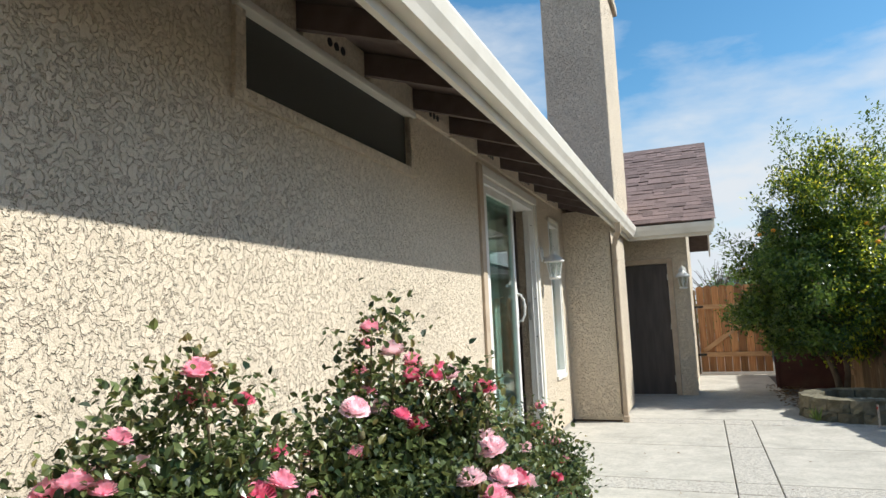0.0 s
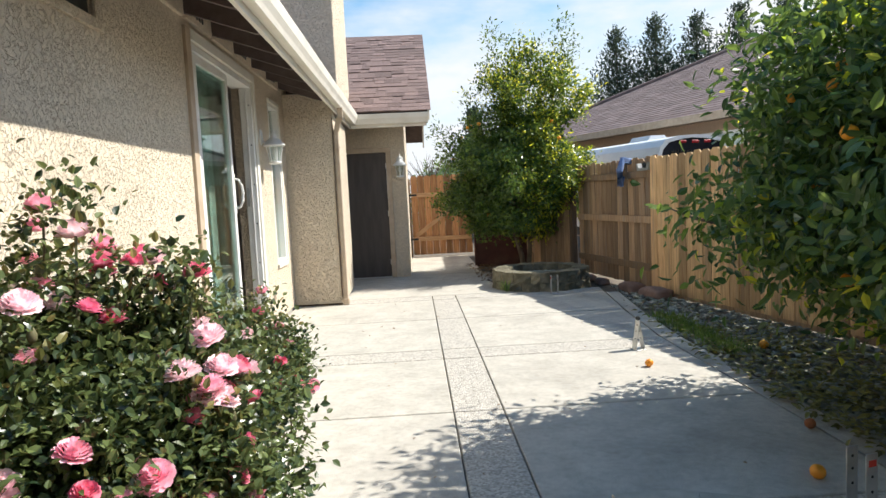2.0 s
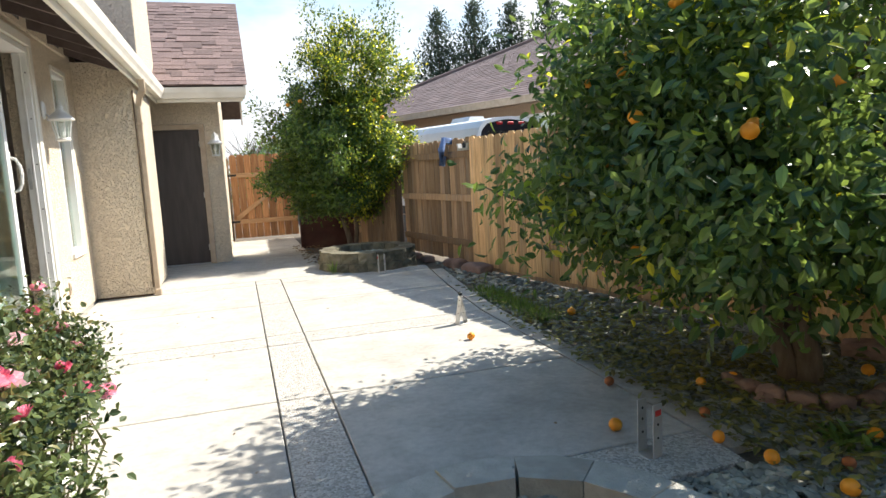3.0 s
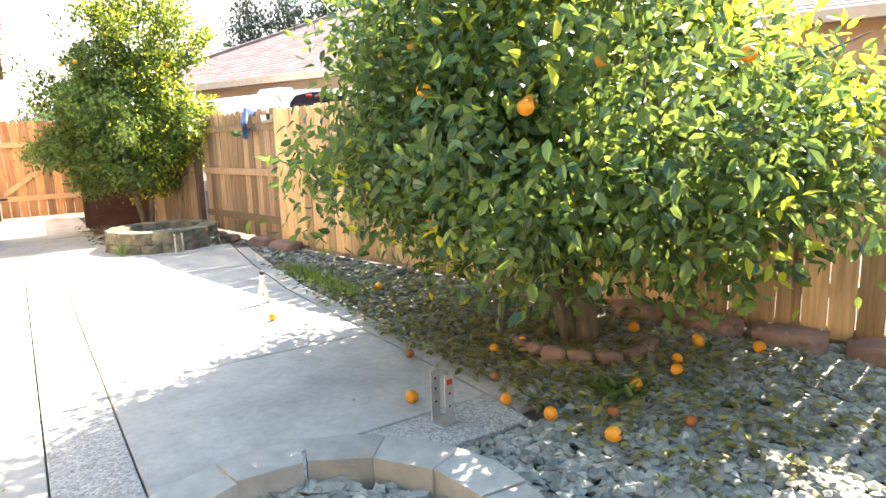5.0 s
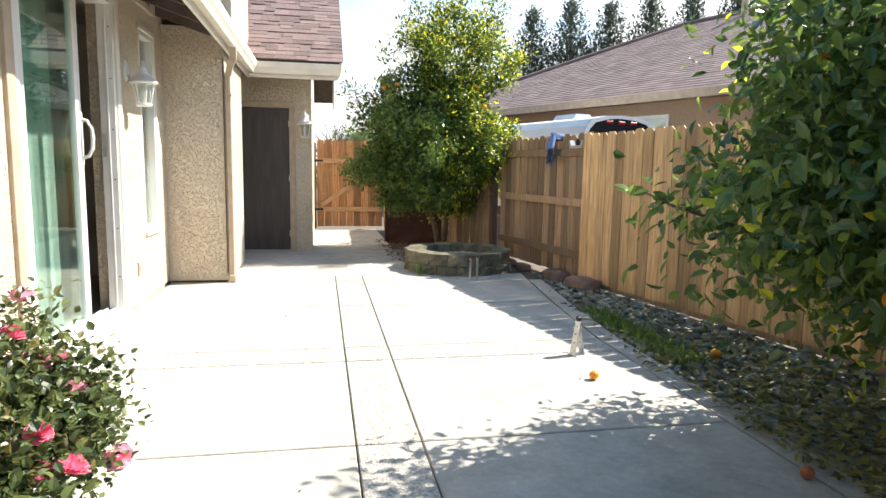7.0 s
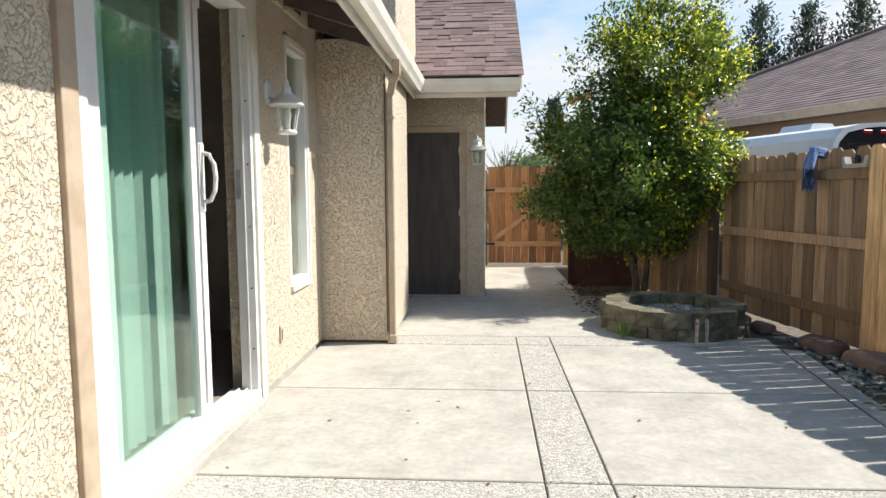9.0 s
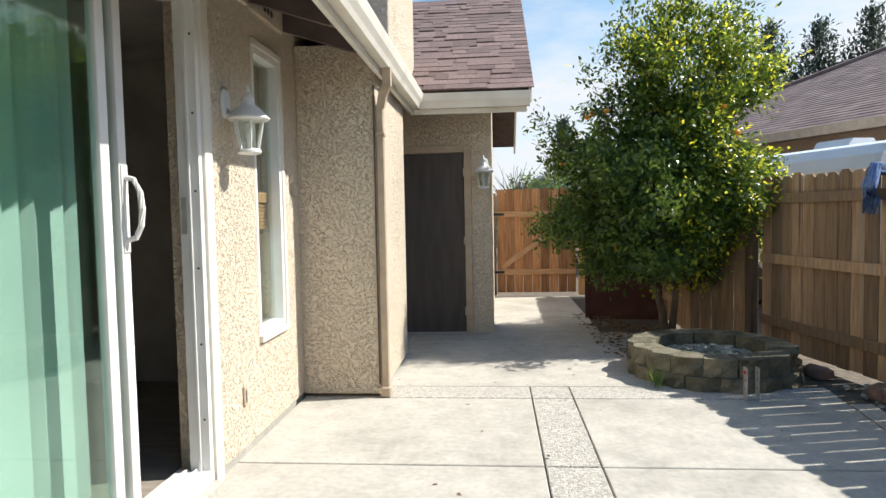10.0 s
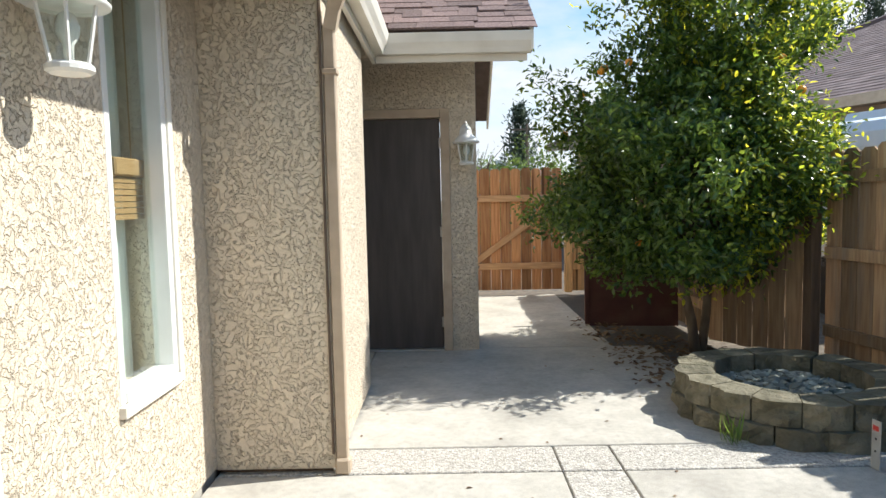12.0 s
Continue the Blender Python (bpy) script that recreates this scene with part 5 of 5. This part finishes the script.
for k, (x, y, bad) in enumerate(FRUIT):
    on_slab = x < patio_edge(y)
    ob = part("orange", ROTTEN if bad else ORANGES[k % 3], PEEL, at=pose(x, y, 0.03 if on_slab else 0.027, rnd.uniform(20, 160), 0, rnd.uniform(0, 360)))
    tagged(ob, "brown rotting orange lying on the ground" if bad else "ripe fallen orange lying on the ground", "orange", "fallen oranges")

n = 5200
p = np.stack([rng.normal(4.0, 0.65, n), rng.normal(3.9, 1.25, n), np.zeros(n)], 1)
keep = np.array([x > patio_edge(y) + 0.05 and x < fx(y) - 0.05 and y > 0.8 for x, y, _ in p])
p = p[keep]
p[:, 2] = rng.uniform(0.012, 0.035, len(p))
w = rng.normal(0, 1, p.shape)
w[:, 2] *= 0.2
tagged(part("leaf_litter", leaf_mesh("leaf_litter", p, w, np.array([0, 0, 1.0]) + rng.normal(0, 0.3, p.shape), rng.uniform(0.035, 0.075, len(p)), 0.45, LEAF_FALLEN), LEAF_FALLEN), "yellow-green fallen citrus leaves over the gravel", "leaf litter", kind="stuff")
n = 1600
p = np.stack([rng.uniform(2.35, 3.9, n), rng.uniform(9.9, 13.5, n), rng.uniform(-0.035, -0.005, n)], 1)
p = p[(p[:, 0] - 2.45 > rng.uniform(0, 0.5, n) ** 2) & (np.hypot(p[:, 0] - 3.22, p[:, 1] - 9.38) > 0.7) & (p[:, 0] < 4.0 - (p[:, 1] - 10.5) * 0.7)]
p[:, 2] = np.where(p[:, 0] < 2.95, 0.004, -0.03) + rng.uniform(0, 0.02, len(p))
w = rng.normal(0, 1, p.shape)
w[:, 2] *= 0.25
tagged(part("leaf_litter", leaf_mesh("dry_litter", p, w, np.array([0, 0, 1.0]) + rng.normal(0, 0.3, p.shape), rng.uniform(0.04, 0.075, len(p)), 0.5, LEAF_DRY), LEAF_DRY), "brown dry leaf litter under the orange tree", "leaf litter", kind="stuff")
n = 70
p = np.stack([rng.uniform(0.15, 3.3, n), rng.uniform(3.2, 11.0, n), np.full(n, 0.004)], 1)
w = rng.normal(0, 1, p.shape)
w[:, 2] = 0
tagged(part("scattered_leaves", leaf_mesh("scattered", p, w, np.array([0, 0, 1.0]) + rng.normal(0, 0.2, p.shape), rng.uniform(0.012, 0.035, n), 0.5, LEAF_DRY), LEAF_DRY), "small dry leaves scattered on the concrete", "leaf litter", kind="stuff")


def grass(label, pts, lo, hi, seed):
    g = np.random.default_rng(seed)
    w = np.concatenate([g.normal(0, 0.35, (len(pts), 2)), np.ones((len(pts), 1))], 1)
    ob = part("grass", leaf_mesh("grass", pts, w, g.normal(0, 1, pts.shape), g.uniform(lo, hi, len(pts)), 0.07, GRASS, 0.02, 0.3), GRASS)
    return tagged(ob, label, "grass", kind="stuff")


p = np.stack([rng.normal(3.93, 0.07, 1500), rng.uniform(5.3, 6.9, 1500), np.full(1500, -0.02)], 1)
grass("patchy grass growing along the concrete border", p, 0.05, 0.11, 5)
p = np.stack([rng.normal(2.66, 0.03, 26), rng.normal(8.88, 0.03, 26), np.full(26, 0.0)], 1)
grass("tuft of weeds at the foot of the planter", p, 0.07, 0.19, 6)
p = np.stack([rng.normal(4.05, 0.07, 50), rng.normal(2.72, 0.06, 50), np.full(50, 0.0)], 1)
part_weed = leaf_mesh("weed", p, np.concatenate([rng.normal(0, 1, (50, 2)), np.full((50, 1), 0.6)], 1), np.tile([[0, 0, 1.0]], (50, 1)), rng.uniform(0.06, 0.12, 50), 0.4, GRASS)
tagged(part("weed", part_weed, GRASS), "small green weed growing through the gravel", "weed", kind="stuff")

# ---------- trailer behind the fence ----------
trailer = thing("trailer", "white travel trailer with a black rounded rear end", "trailer", pose(5.72, 11.55, 0, 0, 0, 16))
W, Lh = 1.56, 3.3


def trailer_outline(inset=0.0):
    pts = []
    for x, z in ((0, 0.5), (0, 1.80), (0.05, 1.95), (0.17, 2.07), (0.45, 2.13), (W / 2, 2.15), (W - 0.45, 2.13), (W - 0.17, 2.07), (W - 0.05, 1.95), (W, 1.80), (W, 0.5)):
        pts.append((x + (inset if x < W / 2 else -inset), z - inset))
    return pts


part("body", prism(trailer_outline(), "y", 0.0, Lh), TRAILER_WHITE, trailer)
part("rear_cap", prism(trailer_outline(0.05), "y", -0.035, -0.001), TRAILER_BLACK, trailer, "glossy black rear cap")
bm = bmesh.new()
o1, o2 = trailer_outline(0.0), trailer_outline(0.055)
for i in range(len(o1) - 1):
    vs = [bm.verts.new((p[0], y, p[1])) for y in (-0.05, 0.02) for p in (o1[i], o1[i + 1], o2[i + 1], o2[i])]
    for idx in ((0, 1, 2, 3), (4, 5, 6, 7), (0, 1, 5, 4), (2, 3, 7, 6)):
        bm.faces.new([vs[j] for j in idx])
part("rear_rim", bm, TRAILER_WHITE, trailer)
for x in (0.52, 0.78, 1.04):
    part("marker_light", box(x - 0.07, -0.055, 2.0, x + 0.07, -0.034, 2.05, 0.008), LENS_RED, trailer, "red marker light")
part("rear_window", box(0.25, -0.045, 1.55, W - 0.25, -0.0355, 1.88, 0.01), GLASS_CLEAR, trailer)
part("roof_vent", prism([(0.5, 2.13), (0.95, 2.13), (0.88, 2.23), (0.57, 2.23)], "y", 0.9, 1.5), TRAILER_WHITE, trailer)
part("side_moulding", box(-0.02, 0.03, 1.72, -0.001, Lh - 0.03, 1.77, 0.004), METAL_GALV, trailer)
for y in (1.2, 2.1):
    part("wheel", tube([(0.0, y, 0.28), (0.22, y, 0.28)], 0.33, 18), BLACK, trailer)
part("chassis", box(0.2, 0.2, 0.3, W - 0.2, Lh - 0.2, 0.499), BLACK, trailer)

# ---------- neighbour's house ----------
house = thing("neighbour_house", "neighbouring tan stucco house with a brown hipped shingle roof", "house", pose(3.9, 23.0, 0, 0, 0, -68.57))
# local x runs along the eave towards the patio, local y away from it
part("wall", box(0.6, 0.55, -0.05, 26, 12.0, 2.66), NEIGHBOUR, house)
part("soffit", box(0.0, 0.0, 2.60, 26.6, 0.55, 2.63), NEIGHBOUR, house)
part("fascia", box(0.0, -0.03, 2.56, 26.6, -0.002, 2.72), TRIM_TAN, house)
slope, rise_to = 0.45, 6.3
verts, faces = [], []
g = np.random.default_rng(8)
rows = int(rise_to / 0.15)
for r in range(rows):
    y0, y1 = r * 0.15, (r + 1) * 0.15 + 0.02
    z0, z1 = 2.66 + y0 * slope + 0.012, 2.66 + y1 * slope + 0.004
    x = y0
    while x < 26.6:
        x2 = min(x + g.uniform(0.25, 0.5), 26.6)
        o = len(verts)
        dz = g.uniform(0, 0.006)
        verts += [(x, y0, z0 + dz), (x2, y0, z0 + dz), (x2, y1, z1), (x, y1, z1), (x, y0, z0 - 0.022), (x2, y0, z0 - 0.022)]
        faces += [(o, o + 1, o + 2, o + 3), (o + 4, o + 5, o + 1, o)]
        x = x2
tagged(part("roof_shingles", raw_mesh("roof_shingles", verts, faces, SHINGLE_FAR), SHINGLE_FAR, house), kind="stuff")
zr = 2.66 + rise_to * slope
bm = bmesh.new()
pr = [(0, 0, 2.64), (26.6, 0, 2.64), (26.6, 12.6, 2.64), (0, 12.6, 2.64), (6.3, 6.3, zr - 0.02), (26.6, 6.3, zr - 0.02)]
vv = [bm.verts.new(q) for q in pr]
for f in ((0, 1, 5, 4), (2, 3, 4, 5), (3, 0, 4), (1, 2, 5), (0, 3, 2, 1)):
    bm.faces.new([vv[i] for i in f])
part("roof_base", bm, SHINGLE_FAR, house)
part("hip_cap", tube([(0, 0, 2.70), (6.3, 6.3, zr + 0.03)], 0.07, 6), SHINGLE_FAR, house)
part("ridge_cap", tube([(6.3, 6.3, zr + 0.03), (26.6, 6.3, zr + 0.03)], 0.07, 6), SHINGLE_FAR, house)
part("vent_pipe", tube([(8.4, 6.0, zr - 0.3), (8.4, 6.0, zr + 0.45)], 0.09, 10), TRIM_TAN, house)
wdw = part("window", box(9.2, 0.50, 1.35, 10.6, 0.56, 2.35), TRIM_WHITE, house)
part("pane", box(9.26, 0.492, 1.41, 9.88, 0.499, 2.29), GLASS_CLEAR, wdw)
part("pane", box(9.92, 0.492, 1.41, 10.54, 0.499, 2.29), GLASS_CLEAR, wdw)


# ---------- distance ----------
def conifer(label, at, h, seed, width=0.19):
    g = np.random.default_rng(seed)
    t = thing("conifer", label, "tree", at, "far conifers")
    part("trunk", tube([(0, 0, 0), (0.05, 0, h * 0.5), (0, 0, h)], [h * 0.016, h * 0.010, 0.02], 7), BARK, t)
    cs = []
    for z in np.linspace(h * 0.12, h * 0.985, 46):
        r = h * width * (1 - (z / h) ** 2.6) * g.uniform(0.75, 1.12) + 0.05
        for a in np.arange(g.uniform(0, 1), math.tau, math.tau / 9):
            for s in np.linspace(0.25, 1.0, max(2, int(r / 0.45))):
                cs.append((math.cos(a) * r * s + g.normal(0, 0.12), math.sin(a) * r * s + g.normal(0, 0.12), z - 0.12 * r * s + g.normal(0, 0.12)))
    part("needles", leaf_mesh("needles", *clump_leaves(g, np.array(cs), np.array([0, 0, h * 0.4]), 5, 0.30, 0.3, 0.6, hang=0.1), 0.35, NEEDLE, plain=True), NEEDLE, t)
    return t


first = conifer("tall dark redwood beyond the neighbouring roofs", pose(22.8, 66, -0.5), 17.5, 1, 0.25)
for k, (x, y, s) in enumerate(((26.3, 64.5, 1.04), (29.8, 63, 1.02), (33.3, 61.5, 1.05), (36.8, 60, 1.04), (40.2, 58, 1.09), (43.2, 55.5, 1.10), (46.0, 52, 1.14), (48.5, 48, 1.15))):
    copy_thing(first, pose(x, y, -0.5, 0, 0, 47 * k) @ Matrix.Scale(s, 4))
spruce = conifer("dark pointed spruce far behind the garden gate", pose(7.6, 62, -0.5), 9.6, 4, 0.17)


def shrub(name, label, at, radii, n, seed, material=SHRUB, size=(0.12, 0.24)):
    g = np.random.default_rng(seed)
    t = thing(name, label, "shrub", at)
    part("stem", tube([(0, 0, 0), (0.05, 0.05, radii[2] * 0.8)], [0.09, 0.05], 6), BARK, t)
    c = crown_centres(g, n, (0, 0, radii[2] * 1.05), radii, 0.35, 0.5)
    part("foliage", leaf_mesh("foliage", *clump_leaves(g, c, np.array([0, 0, radii[2]]), 22, 0.22, *size, hang=0.1), 0.6, material, plain=True), material, t)
    return t


shrub("shrub", "pale green shrub beyond the garden gate", pose(3.2, 40, -0.3), (1.6, 1.4, 1.9), 80, 1)
shrub("shrub", "rounded green shrub beyond the garden gate", pose(5.4, 37, -0.3), (2.2, 1.5, 2.1), 100, 2)
shrub("shrub", "dark green clipped shrub behind the gate", pose(2.75, 24, -0.3), (1.3, 1.0, 1.15), 60, 3, LEAF_CITRUS)
shrub("shrub", "broad green shrub far behind the fence", pose(8.6, 40, -0.3), (3.0, 2.0, 2.0), 90, 5)
far_house = thing("far_house", "small blue-grey house with a grey gabled roof", "house", pose(4.4, 47, 0))
part("wall", prism([(-3, -0.3), (3.2, -0.3), (3.2, 2.3), (0.1, 3.6), (-3, 2.3)], "y", 0, 7), FAR_BLUE, far_house)
bm = bmesh.new()
for s in (-1, 1):
    out = [(0.1, 3.62), (0.1, 3.78), (0.1 + s * 3.5, 2.33), (0.1 + s * 3.5, 2.19)]
    add_prism(bm, out, "y", -0.4, 7.3)
part("roof", bm, FAR_ROOF, far_house)
part("barge_board", prism([(0.1, 3.6), (0.1, 3.8), (3.62, 2.33), (3.62, 2.13)], "y", -0.46, -0.402), TRIM_WHITE, far_house)
part("barge_board", prism([(0.1, 3.6), (0.1, 3.8), (-3.42, 2.33), (-3.42, 2.13)], "y", -0.46, -0.402), TRIM_WHITE, far_house)
wf = part("window", box(-0.6, -0.05, 1.1, 0.8, 0.0, 2.2), TRIM_WHITE, far_house)
part("pane", box(-0.52, -0.06, 1.18, 0.72, -0.051, 2.12), GLASS_CLEAR, wf)
bare = thing("bare_tree", "leafless tree with thin branches beyond the gate", "tree", pose(2.3, 30, -0.3))
part("trunk", tube([(0, 0, 0), (0.05, 0, 1.2), (-0.05, 0, 2.2)], [0.13, 0.11, 0.07], 7), BARK, bare)
g = np.random.default_rng(4)
bm = bmesh.new()
for k in range(46):
    a0 = np.array([0, 0, g.uniform(1.1, 2.2)])
    d = unit(np.array([[g.normal(0, 0.6), g.normal(0, 0.4), g.uniform(0.5, 1.4)]]))[0]
    l = g.uniform(1.0, 2.3)
    add_tube(bm, [a0, a0 + d * l * 0.5 + g.normal(0, 0.08, 3), a0 + d * l + g.normal(0, 0.12, 3)], [0.03, 0.018, 0.006], 4)
part("branches", bm, BARK, bare)
pole = thing("utility_pole", "wooden utility pole with a crossarm far off", "utility pole", pose(7.7, 58, -0.9))
part("pole", tube([(0, 0, 0), (0, 0, 8.2)], [0.16, 0.11], 8), BARK, pole)
part("crossarm", box(-1.2, -0.06, 7.7, 1.2, 0.06, 7.85), BARK, pole)
for x in (-1.1, -0.5, 0.5, 1.1):
    part("insulator", tube([(x, 0, 7.85), (x, 0, 8.05)], 0.05, 6), METAL_GALV, pole)

# ---------- shingles on the wing roof ----------
shingle_meshes = []
for wd in (0.15, 0.21, 0.28):
    for th in (0.008, 0.017):
        shingle_meshes.append((wd, mesh_of(box(0.0015, 0, 0, wd - 0.0015, 0.20, th), "shingle", SHINGLE)))
ang = math.degrees(math.atan(0.64))
run = 0.128 * math.cos(math.radians(ang))
y, row = 10.36, 0
while y < 13.05:
    x = -1.2 - rnd.uniform(0, 0.3)
    while x < 1.84:
        wd, me = rnd.choice(shingle_meshes)
        if x + wd > 1.70:
            me = mesh_of(box(0.0015, 0, 0, max(0.05, 1.85 - x), 0.20, 0.010), "shingle", SHINGLE)
            wd = 9
        part("shingle", me, SHINGLE, roof_wing, at=pose(x, y, wing_deck(y) + 0.075 + rnd.uniform(0, 0.003), ang - 2.2, 0, 0))
        x += wd
    y += run
    row += 1
part("ridge_cap", prism([(12.94, wing_deck(12.94) + 0.085), (13.1, wing_deck(13.1) + 0.10), (13.26, wing_deck(12.94) + 0.085), (13.1, wing_deck(13.1) + 0.06)], "x", -3.0, 1.85), SHINGLE, roof_wing)
